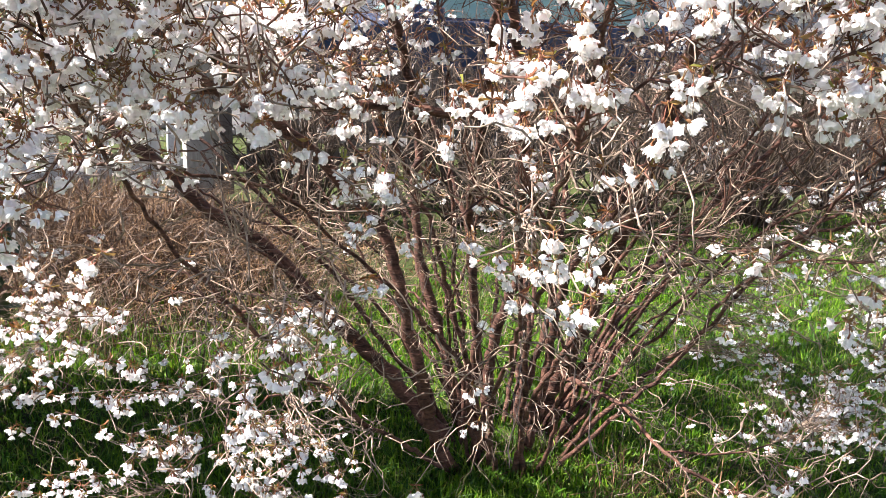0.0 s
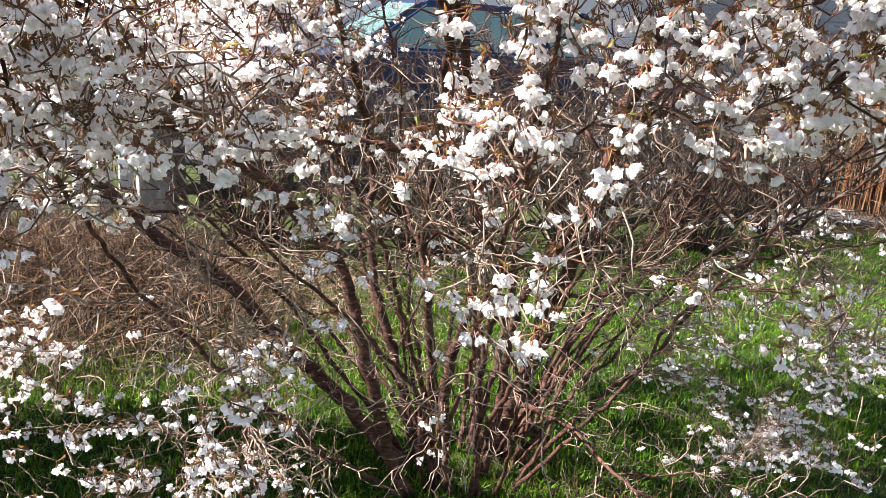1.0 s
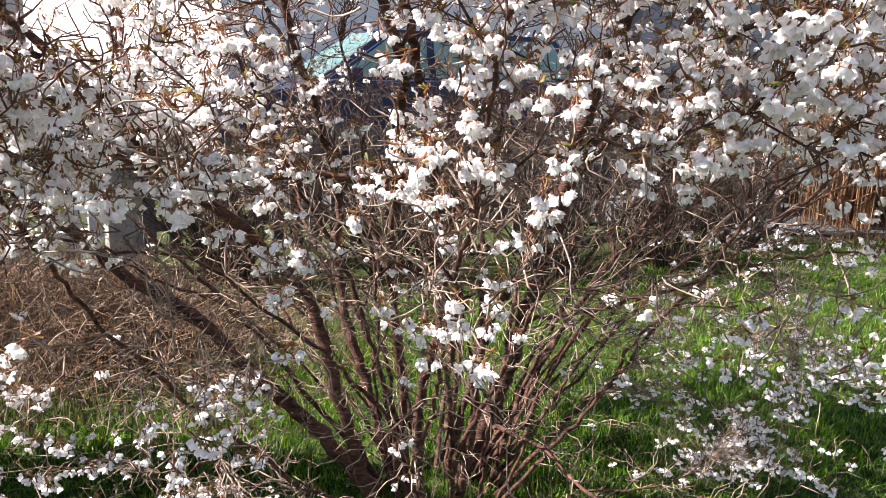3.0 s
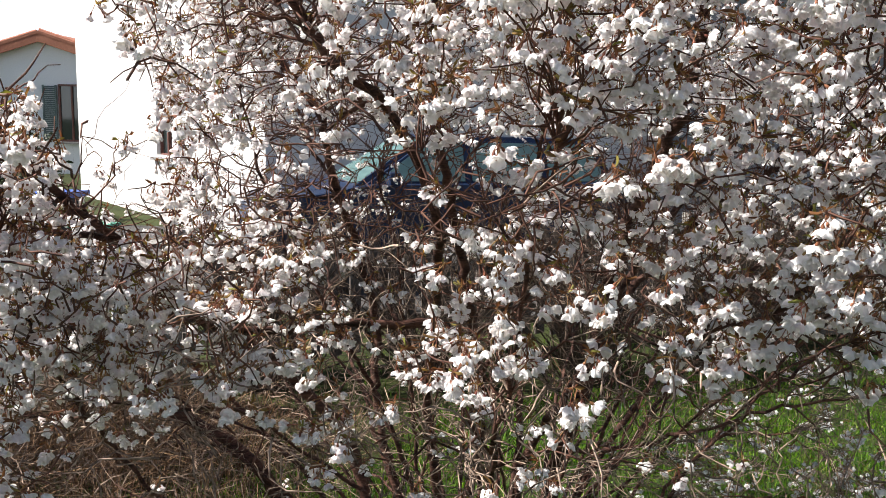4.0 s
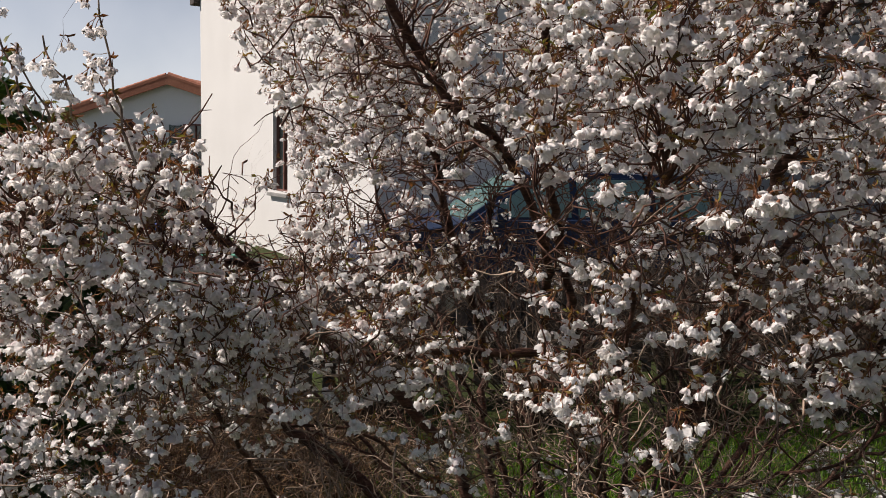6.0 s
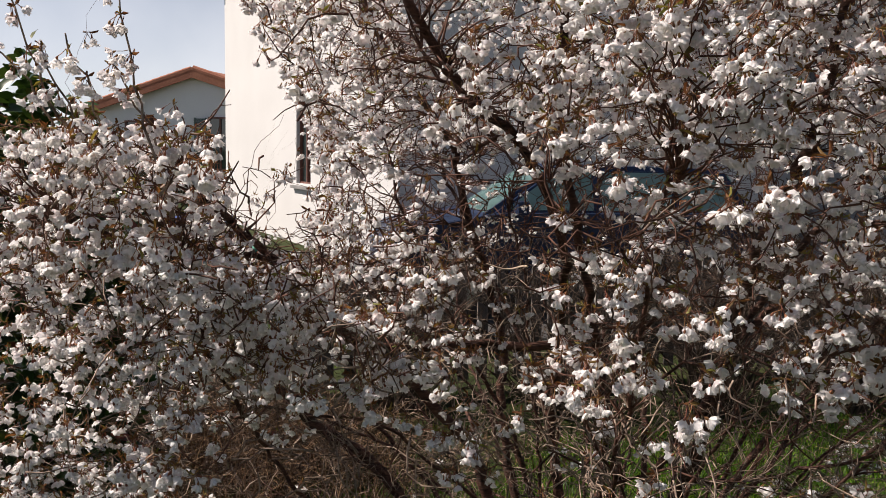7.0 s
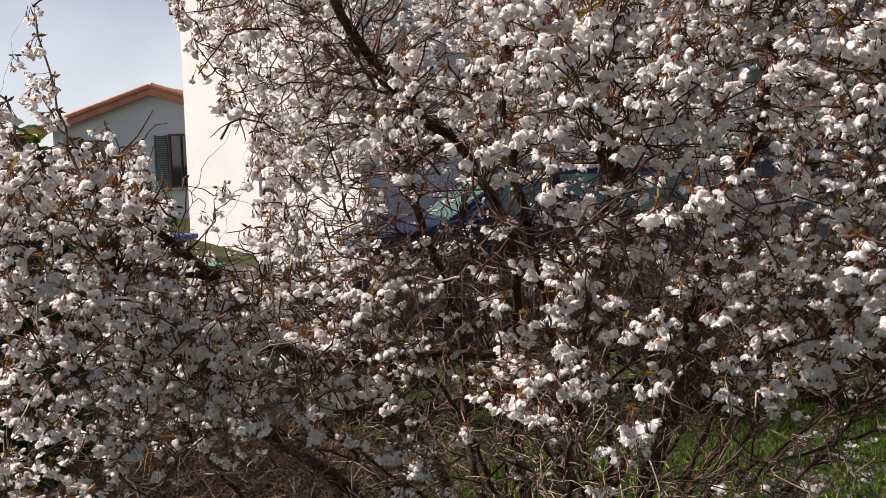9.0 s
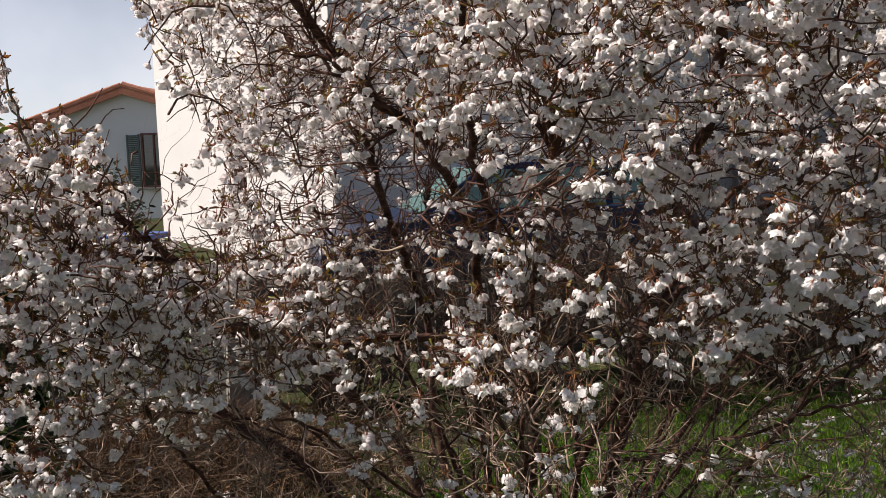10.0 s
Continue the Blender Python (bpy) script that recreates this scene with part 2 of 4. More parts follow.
def ground():
    bm = bmesh.new()
    xs = [-900, -200, -60, -25, -14] + [-9 + 0.3 * i for i in range(61)] + [12, 20, 60, 200, 900]
    ys = [-900, -200, -40, -12, -6] + [-3 + 0.3 * i for i in range(61)] + [18, 25, 60, 200, 900]
    rows = [[bm.verts.new((x, y, height(x, y) if abs(x) < 9.5 and -3.5 < y < 15.5 else 0.0)) for x in xs] for y in ys]
    for j in range(len(ys) - 1):
        for i in range(len(xs) - 1):
            bm.faces.new((rows[j][i], rows[j][i + 1], rows[j + 1][i + 1], rows[j + 1][i]))
    return tagged(part("ground", bm, GROUND, smooth=True), "mossy green lawn soil of a garden", "ground", kind="structure")


ground()
drive = bmesh.new()
box((25, 5.2, 0.05), (-3.5, 10.0, 0.045), 0.01, drive)
tagged(part("driveway", drive, ASPHALT), "worn grey asphalt driveway behind the fence", "driveway", kind="structure")


def blades(name, count, place, tall, wide, material, lean, label, category, seed, segs=2):
    r = random.Random(seed)
    v, f = [], []
    for _ in range(count):
        x, y, scale = place(r)
        z, a = height(x, y) - 0.01, r.uniform(0, math.tau)
        h, w = tall * scale * r.uniform(0.5, 1.3), wide * r.uniform(0.7, 1.3)
        dx, dy = math.cos(a), math.sin(a)
        l, la = h * r.gauss(0, lean), r.uniform(0, math.tau)
        lx, ly = math.cos(la) * l, math.sin(la) * l
        n = len(v)
        for k in range(segs):
            t = k / segs
            s = w * (1 - 0.5 * t)
            cx, cy, cz = x + lx * t * t, y + ly * t * t, z + h * t * (1 - 0.25 * t * min(1, abs(l) / h))
            v += [(cx - dx * s, cy - dy * s, cz), (cx + dx * s, cy + dy * s, cz)]
        v.append((x + lx, y + ly, z + h * (1 - 0.25 * min(1, abs(l) / h))))
        for k in range(segs - 1):
            f.append((n + 2 * k, n + 2 * k + 1, n + 2 * k + 3, n + 2 * k + 2))
        f.append((n + 2 * segs - 2, n + 2 * segs - 1, n + 2 * segs))
    return tagged(raw(name, v, f, [material]), label, category, kind="stuff")


def lawn_place(r):
    d = 1.6 + 7.0 * r.random() ** 1.35
    a = r.uniform(-0.76, 0.72)
    x, y = 0.15 + d * math.sin(a), d * math.cos(a)
    if y > (4.35 if x > -0.6 else 3.55) + 0.643 * (x + 1.2) and r.random() < 0.94:  # a bare bed under the fence shrubs
        return lawn_place(r)
    return x, y, 0.8 + 0.5 * noise.noise((x * 1.7, y * 1.7, 0))


blades("lawn_grass", 140000, lawn_place, 0.072, 0.0036, GRASS, 0.7, "short bright green lawn grass in sunlight", "grass", 5)


def mound_place(r):
    return r.gauss(-2.15, 0.62), r.gauss(3.65, 0.45), r.uniform(0.5, 1.1)


def tuft_place(r):
    return r.gauss(0.55, 0.2), r.gauss(2.35, 0.16), r.uniform(0.3, 0.6)


def far_straw_place(r):
    return r.gauss(3.5, 0.5), r.gauss(7.5, 0.35), r.uniform(0.3, 0.7)


def bed_place(r):
    x = r.uniform(-2.0, 2.6)
    return x, 4.3 + 0.643 * (x + 1.2) + r.gauss(0, 0.4), r.uniform(0.2, 0.6)


blades("dry_grass", 9000, mound_place, 0.30, 0.0028, STRAW, 1.5, "matted brown dry grass on a low mound by the fence", "dry grass", 6, 3)
blades("dry_grass", 2500, bed_place, 0.16, 0.004, STRAW, 1.6, "brown dead stalks and litter under the fence shrubs", "dry grass", 9, 3)
blades("dry_grass", 500, tuft_place, 0.30, 0.002, STRAW, 0.9, "pale dry grass tuft at the foot of the shrub", "dry grass", 7, 3)
blades("dry_grass", 1500, far_straw_place, 0.3, 0.003, STRAW, 1.0, "flattened straw in front of the reeds", "dry grass", 8, 3)


# ---- the cherry shrub ----
shrub = empty("cherry_shrub", (0.0, 2.55, 0.0), label="multi-stemmed cherry shrub covered in drooping white blossom on the lawn", category="shrub")
BASE = Vector((0.0, 2.55, 0.0))


def rel(p):
    return Vector(p) - BASE


NODES = []  # place, direction, radius, depth of branching


def stem(points, r0, r1):
    line = spline(points, 0.035)
    n = len(line)
    line = [p + jitter(0.004) + Vector(noise.noise_vector(p * 3)) * 0.018 for p in line]
    radii = [(r0 + (r1 - r0) * (i / (n - 1)) ** 0.8) * (1 + 0.12 * noise.noise(p * 14)) for i, p in enumerate(line)]
    t = Tubes()
    t.add([rel(p) for p in line], radii, 9)
    raw("stem", t.v, t.f, [BARK], shrub)
    for i, p in enumerate(line):
        NODES.append((p, (line[min(i + 1, n - 1)] - line[max(i - 1, 0)]).normalized(), radii[i], 0))


stem([(-0.10, 2.55, -0.08), (-0.41, 2.5, 0.27), (-0.64, 2.5, 0.46), (-0.80, 2.45, 0.67), (-1.01, 2.4, 0.83), (-1.26, 2.35, 1.04), (-1.46, 2.3, 1.25)], 0.030, 0.016)
stem([(-0.10, 2.45, -0.08), (-0.17, 2.3, 0.12), (-0.23, 2.15, 0.48), (-0.32, 2.1, 0.81), (-0.36, 2.1, 0.91), (-0.57, 2.0, 1.16), (-0.78, 1.9, 1.30), (-1.02, 1.8, 1.59), (-0.94, 1.4, 1.81)], 0.023, 0.012)
stem([(-0.12, 2.65, -0.08), (-0.28, 2.75, 0.36), (-0.39, 2.75, 0.83), (-0.38, 2.75, 1.05), (-0.46, 2.5, 1.55), (-0.52, 2.4, 1.82), (-0.70, 2.4, 2.05), (-0.82, 2.4, 2.29)], 0.020, 0.010)
stem([(-0.05, 2.5, -0.08), (-0.04, 2.5, 0.37), (0.02, 2.45, 0.68), (0.03, 2.4, 0.96), (0.0, 2.2, 1.31), (-0.07, 2.05, 1.7), (-0.09, 1.9, 1.99), (-0.05, 1.8, 2.25)], 0.021, 0.010)
stem([(0.08, 2.68, -0.08), (0.18, 2.65, 0.21), (0.23, 2.6, 0.40), (0.28, 2.5, 0.65), (0.32, 2.35, 0.87), (0.36, 2.3, 1.09), (0.43, 2.2, 1.48), (0.53, 2.0, 1.80), (0.58, 1.9, 2.1), (0.68, 1.8, 2.45)], 0.031, 0.012)
stem([(0.10, 2.55, -0.08), (0.14, 2.5, 0.30), (0.15, 2.45, 0.57), (0.21, 2.4, 0.77), (0.33, 2.3, 1.05), (0.5, 2.35, 1.4), (0.8, 2.4, 1.8), (1.05, 2.4, 2.15)], 0.019, 0.007)
stem([(-0.06, 2.45, -0.08), (-0.09, 2.3, 0.61), (-0.11, 2.2, 0.91), (-0.06, 1.95, 1.3), (-0.03, 1.75, 1.54), (-0.11, 1.6, 1.76), (-0.18, 1.4, 1.87), (-0.23, 1.25, 1.96), (-0.29, 1.15, 2.1)], 0.017, 0.009)
# the two arms of the low bough
stem([(-0.07, 2.0, 1.24), (-0.5, 1.7, 1.28), (-0.57, 1.5, 1.4), (-0.59, 1.3, 1.54), (-0.65, 1.12, 1.69), (-0.67, 1.0, 1.82)], 0.013, 0.006)
stem([(-0.57, 1.5, 1.4), (-0.59, 1.38, 1.5), (-0.65, 1.2, 1.57), (-0.73, 1.05, 1.59), (-0.81, 0.98, 1.64)], 0.009, 0.004)
stem([(0.30, 2.45, 0.72), (0.47, 2.3, 0.83), (0.69, 2.2, 0.93), (0.87, 2.1, 1.04), (1.2, 2.0, 1.12)], 0.008, 0.003)
stem([(0.44, 2.35, 1.27), (0.58, 2.4, 1.4), (0.68, 2.38, 1.52), (0.76, 2.33, 1.59), (0.84, 2.3, 1.66), (0.9, 2.28, 1.7), (0.98, 2.25, 1.75), (1.12, 2.2, 1.9)], 0.011, 0.008)
stem([(0.05, 2.75, -0.08), (0.15, 3.0, 0.6), (0.1, 3.2, 1.2), (0.2, 3.3, 1.8), (0.3, 3.35, 2.5)], 0.016, 0.006)
stem([(0.12, 2.75, -0.08), (0.5, 2.95, 0.6), (0.95, 3.0, 1.2), (1.35, 3.0, 1.75), (1.6, 2.9, 2.2)], 0.015, 0.006)
stem([(-0.05, 2.75, -0.08), (-0.25, 3.05, 0.7), (-0.6, 3.2, 1.4), (-0.85, 3.2, 1.9), (-0.95, 3.1, 2.3)], 0.014, 0.005)
stem([(0.02, 2.45, -0.06), (0.0, 2.1, 0.35), (0.06, 1.75, 0.72), (0.12, 1.4, 1.05), (0.16, 1.1, 1.4), (0.22, 0.95, 1.75)], 0.009, 0.003)
stem([(-0.10, 2.4, -0.06), (-0.35, 1.95, 0.4), (-0.55, 1.55, 0.85), (-0.62, 1.2, 1.25), (-0.6, 0.98, 1.6)], 0.009, 0.003)
stem([(0.19, 2.38, 0.40), (0.26, 2.2, 0.45), (0.36, 2.05, 0.48), (0.44, 1.9, 0.47), (0.52, 1.8, 0.46), (0.62, 1.7, 0.47)], 0.009, 0.004)
for k in range(32):  # thinner shoots from the stool
    a, lean = rng.uniform(0, math.tau), rng.uniform(0.1, 0.7)
    foot = Vector((0.03 + 0.16 * math.cos(a), 2.56 + 0.14 * math.sin(a), -0.06))
    line, p, d = [foot], foot, Vector((math.cos(a) * lean, math.sin(a) * lean, 1.0)).normalized()
    for q in range(rng.randint(5, 8)):
        d = (d + jitter(0.13) + Vector((math.cos(a), math.sin(a), 0)) * 0.05).normalized()
        p = p + d * 0.24
        line.append(p)
    r0 = rng.uniform(0.006, 0.013)
    stem(line, r0, r0 * 0.35)

CROWN, SIZE = Vector((0.2, 2.15, 1.45)), (1.7, 1.58, 1.36)


def reach(p):
    return (abs((p.x - CROWN.x) / (1.4 if p.x > CROWN.x else SIZE[0])) ** 2.5 + abs((p.y - CROWN.y) / SIZE[1]) ** 2.5 + abs((p.z - CROWN.z) / SIZE[2]) ** 2.5) ** 0.4


def clamp01(t):
    return max(0.0, min(1.0, t))


def in_crown(p):
    near_edge = 0.70 if p.z > 1.6 else 0.80 + (0.55 if p.x < -0.15 else 0.75) * max(0.0, 1.3 - p.z)
    if p.z < 0.22 or p.y < near_edge or reach(p) > 1:
        return False
    away = p.y + 0.28  # the side towards the neighbour's house is low, with a gap above it
    left, up = (0.22 - p.x) / away - 0.435 + 0.06 * noise.noise(p * 4), (p.z - 1.78) / away
    lid = 1.58 + 0.24 * clamp01((left - 0.09) / 0.06) if p.y < 1.35 else 1.50
    return left < 0 or p.z < lid or 1.5 * left < min(up, 0.18)


def hollow(p):
    """How far inside the crown the place lies: bare wood below its roof of blossom, open towards the back."""
    inside = clamp01((0.78 - reach(p)) / 0.15) * clamp01((1.86 - p.z) / 0.15) * clamp01((p.y - 1.4) / 0.25)
    behind = 0.62 * clamp01((p.z - 1.36) / 0.08) * clamp01((p.y - 2.2) / 0.3) * clamp01((1.80 - p.z) / 0.12) * clamp01((1.2 - abs(p.x + 0.4)) / 0.2)
    return max(inside, behind)


def flowering(p):
    """How freely the wood flowers there: the top and the skirts do, the middle below does not."""
    top = clamp01((p.z - 1.15) / 0.34)
    back = clamp01((p.y - (0.5 if p.x < 0 else 1.5)) / 0.4)
    skirt = (0.28 if p.x < 0 else 0.8) * clamp01((abs(p.x - 0.03) - 0.48) / 0.25) * clamp01((p.z - 0.15) / 0.3) * back
    if p.x < 0:
        skirt *= 1 - 0.94 * clamp01((p.z - 0.88) / 0.12)
    top *= clamp01((p.z - 1.42 + 0.45 * (p.y - 0.7)) / 0.2)
    shell = clamp01((reach(p) - 0.42) / 0.3)
    patch = clamp01(0.60 + (0.12 if p.x < -0.1 else 0.0) + 2.6 * noise.noise(p * 4.2))
    gaps = clamp01((0.26 if p.x < 0.15 and p.z < 1.75 else 0.5) + 3.2 * noise.noise(p * 2.6 + Vector((7.1, 0.4, 2.2)))) if p.y < 1.6 and p.x > -0.45 and p.z > 1.42 else 1.0
    if p.x > 0.25:
        gaps = max(gaps, 0.55)
    bough = clamp01((-p.x - 0.45) / 0.15) * clamp01((1.75 - p.y) / 0.3) * clamp01((p.z - 1.02) / 0.12) * clamp01(0.72 + 2.2 * noise.noise(p * 4.3))
    low = clamp01((1.0 - p.z) / 0.1) * clamp01((1.9 - p.y) / 0.3) * clamp01((-0.15 - p.x) / 0.15) * clamp01(0.55 + 2.4 * noise.noise(p * 3.6 + Vector((3.0, 1.0, 5.0))))
    if p.x < -0.45 and 0.9 < p.z < 1.2 and p.x > 0.15 - 0.72 * (p.y + 0.1):
        patch *= 0.25
    near = (0.2 + (0.16 if p.x < 0.6 else 0.3) * clamp01((p.z - 1.12) / 0.12)) * clamp01((2.0 - p.y) / 0.3) * clamp01((p.z - 0.75) / 0.3) * patch * (1 - 0.8 * clamp01((-p.x - 0.1) / 0.2))
    if p.z > 1.75:
        patch = max(patch, 0.8)
    if p.x > 1.7:
        patch *= 0.4
    if p.x > 0.3 and p.y < 1.5:
        patch = max(patch, 0.75) if p.x > 0.45 and p.z > 1.42 else patch * 0.9
    # the waist over the lawn is open, with one loose fall of blossom through it
    lid = 1.475 - 0.105 * (p.y - 0.8)
    out = (p.x - 0.21) / (p.y + 0.12)
    if p.x > 0.3 and p.y < 2.6:
        waist = clamp01((lid - p.z) / 0.04) * clamp01((p.z - lid + 0.09 + 0.16 * (p.y - 0.4)) / 0.08)
        fall = clamp01((0.06 - abs(out - 0.41)) / 0.02)
        patch *= 1 - waist * (0.92 - 0.5 * fall)
        near *= 1 - waist * (0.92 - 0.5 * fall)
        gaps *= 1 - waist * (0.85 - 0.5 * fall)
    link = 0.75 * clamp01((0.28 - abs(p.x + 0.40)) / 0.08) * clamp01((1.6 - p.y) / 0.15) * clamp01((p.z - 1.34) / 0.08) * clamp01((1.70 - p.z) / 0.06)
    clump = 0.22 + 1.0 * clamp01(0.56 + 3.4 * noise.noise(p * 8.0 + Vector((1.3, 4.2, 0.6)))) if p.y < 1.8 and p.z > 1.1 else 1.0
    return clump * (1 - 0.9 * hollow(p)) * (0.12 + 0.88 * gaps) * max(near, link, 0.07 * patch, max(top, skirt) * (0.06 + 0.94 * max(shell, 0.9 * clamp01((p.z - 1.72) / 0.2))) * patch, 0.5 * low, (1.0 if p.z > 1.22 or p.x < 0.15 - 0.72 * (p.y + 0.1) else 0.2) * bough)


def tree_of(nodes):
    t = kdtree.KDTree(len(nodes))
    for i, n in enumerate(nodes):
        t.insert(n[0], i)
    t.balance()
    return t


def parent_for(tree, target, reach_out):
    """The node from which a shoot would grow out to the target."""
    best, cost = None, 1e9
    for co, i, d in tree.find_n(target, 14):
        if not 0.03 < d < reach_out:
            continue
        out = target - co
        c = d * (1.35 - 0.5 * out.normalized().dot(NODES[i][1])) + 0.4 * max(0, co.z - target.z)
        if c < cost:
            best, cost = i, c
    return best


def shoot(i, target, kink, step):
    """A kinked line from node i out to the target: it leaves along its parent and bends over."""
    p, d, r, level = NODES[i]
    span = (target - p).length
    mid = p + (d * 0.45 + (target - p).normalized() * 0.55).normalized() * span * 0.5 + Vector((0, 0, 0.05 * span))
    n = max(3, int(span / step))
    line = []
    side = (target - p).cross(Vector((rng.gauss(0, 1), rng.gauss(0, 1), rng.gauss(0, 1)))).normalized()
    for k in range(n + 1):
        t = k / n
        q = p * (1 - t) ** 2 + mid * 2 * t * (1 - t) + target * t * t
        if 0 < k:
            q = q + side * kink * (1 if k % 2 else -1) * rng.uniform(0.3, 1) + jitter(kink * 0.45)
        line.append(q)
    return line


def sample_crown():
    while True:
        if rng.random() < 0.11:  # the low bough that hangs out towards the neighbour's house
            p = Vector((rng.uniform(-1.05, -0.42), 0.65 + 0.95 * rng.random() ** 1.6, rng.uniform(1.0, 1.9)))
            if in_crown(p) and (p.z > 1.22 or p.x < 0.15 - 0.72 * (p.y + 0.1)):
                return p
        if rng.random() < 0.016:  # the low skirt towards the fence, and the one over the lawn
            p = Vector((rng.uniform(-1.05, -0.2), rng.uniform(1.02, 1.65), rng.uniform(0.45, 0.98)))
            if in_crown(p):
                return p
        if rng.random() < 0.028:  # the skirt's far end, extended out of view to shade the grass
            return Vector((rng.uniform(-1.95, -1.05), rng.uniform(1.2, 1.95), rng.uniform(0.4, 0.95)))
        if rng.random() < 0.03:
            p = Vector((rng.uniform(0.65, 1.7), rng.uniform(1.9, 3.1), rng.uniform(0.35, 1.0)))
            if in_crown(p):
                return p
        if rng.random() < 0.03:  # and its shoulder over the lawn
            p = Vector((rng.uniform(0.4, 1.4), rng.uniform(0.75, 1.7), rng.uniform(1.44, 1.8)))
            if in_crown(p):
                return p
        if rng.random() < 0.035:  # between the bough and the middle
            p = Vector((rng.uniform(-0.62, -0.15), rng.uniform(0.85, 1.5), rng.uniform(1.36, 1.66)))
            if in_crown(p):
                return p
        if rng.random() < 0.003:  # stray twigs beside the crown
            p = Vector((rng.uniform(-0.85, -0.35), rng.uniform(0.9, 1.9), rng.uniform(1.5, 2.1)))
            if reach(p) < 1:
                return p
        if rng.random() < 0.10:  # the near face of the crown
            p = Vector((rng.uniform(-0.45, 1.3), rng.uniform(0.7, 1.5), rng.uniform(1.05, 2.4)))
            if in_crown(p):
                return p
        p = Vector((rng.uniform(-1.5, 1.9), rng.uniform(0.6, 3.8), rng.uniform(0.25, 3.0)))
        if p.z < 1.15 and -0.7 < p.x < 1.0 and rng.random() < (0.55 if p.x < 0.1 else 0.75):  # the middle is open about the stems
            continue
        if in_crown(p) and rng.random() > max(0.55 * hollow(p), 0.94 if p.x < -0.45 and 0.7 < p.z < 1.2 else 0.0, 0.85 * clamp01((abs(p.x - 0.1) - 0.6) / 0.2) * clamp01((1.28 - p.z) / 0.1)):
            return p


# branches
for _ in range(230):
    target = sample_crown()
    if reach(target) < 0.5 and rng.random() < 0.6:
        continue
    tree = tree_of(NODES)
    i = parent_for(tree, target, 1.1)
    if i is None:
        continue
    line = shoot(i, target, 0.015, 0.05)
    r0 = min(NODES[i][2] * 0.7, 0.009)
    n = len(line)
    radii = [r0 * (1 - 0.7 * k / (n - 1)) for k in range(n)]
    t = Tubes()
    t.add([rel(p) for p in line], radii, 6)
    raw("branch", t.v, t.f, [BARK], shrub)
    for k in range(1, n):
        NODES.append((line[k], (line[k] - line[k - 1]).normalized(), radii[k], 1))

# twigs
twigs, young, loose = Tubes(), Tubes(), 0
SPURS, SPRIGS = [], []
tree = tree_of(NODES)
found = []
for _ in range(8200):
    target = sample_crown()
    i = parent_for(tree, target, 0.6)
    if i is None:
        continue
    line = shoot(i, target, 0.0115, 0.036)
    n = len(line)
    r0 = min(NODES[i][2] * 0.75, rng.uniform(0.0016, 0.0034))
    radii = [r0 * (1 - 0.65 * k / (n - 1)) for k in range(n)]
    if target.y < 1.02 and loose < 280:
        loose += 1
        one = Tubes()
        one.add([rel(p) for p in line], radii, 4)
        raw("twig", one.v, one.f, [RED_TWIG if target.z > 1.45 else TWIG], shrub)
    else:
        (young if target.z > rng.uniform(1.2, 1.7) else twigs).add([rel(p) for p in line], radii, 3)
    for k in range(1, n):
        d = (line[k] - line[k - 1]).normalized()
        found.append((line[k], d, radii[k], 2))
        if k > 0.3 * n:
            (SPURS if in_crown(target) or k % 3 else SPRIGS).append((line[k], d))
for p, d, r, level in NODES:
    if p.z > 1.45 and rng.random() < 0.3:
        SPURS.append((p, d))
NODES += found

# flowering sprigs that stand up from the low bough
for foot, tip in (((-0.55, 0.85, 1.72), (-0.57, 0.78, 1.99)), ((-0.72, 0.9, 1.76), (-0.74, 0.76, 2.0)),
                  ((-0.66, 0.88, 1.74), (-0.63, 0.74, 1.93)), ((-0.80, 0.95, 1.74), (-0.84, 0.80, 1.95)), ((-0.62, 0.82, 1.72), (-0.70, 0.78, 1.92)), ((-0.58, 0.9, 1.74), (-0.62, 0.84, 1.9))):
    i = parent_for(tree, Vector(foot), 0.6)
    line = (shoot(i, Vector(foot), 0.012, 0.03) if i is not None else [Vector(foot)]) + spline([foot, (Vector(foot) + Vector(tip)) / 2 + jitter(0.02), tip], 0.025)[1:]
    line = [p + jitter(0.003) for p in line]
    n = len(line)
    one = Tubes()
    one.add([rel(p) for p in line], [0.0032 * (1 - 0.6 * k / (n - 1)) for k in range(n)], 5)
    raw("twig", one.v, one.f, [TWIG], shrub)
    for k in range(int(n * 0.35), n, 2):
        SPRIGS.append((line[k], (line[k] - line[k - 1]).normalized()))

# a thicket of bare wood about the stems, part of it coloured dark for shade
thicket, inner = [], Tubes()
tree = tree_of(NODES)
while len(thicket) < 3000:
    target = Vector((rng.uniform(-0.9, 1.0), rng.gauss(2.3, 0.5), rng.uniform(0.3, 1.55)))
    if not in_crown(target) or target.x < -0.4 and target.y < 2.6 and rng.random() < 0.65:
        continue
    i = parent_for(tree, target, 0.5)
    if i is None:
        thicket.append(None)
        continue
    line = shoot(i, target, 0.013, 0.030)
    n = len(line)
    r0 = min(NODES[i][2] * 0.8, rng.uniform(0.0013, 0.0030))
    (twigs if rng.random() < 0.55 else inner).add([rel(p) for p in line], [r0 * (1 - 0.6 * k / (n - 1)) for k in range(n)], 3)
    thicket.append(target)
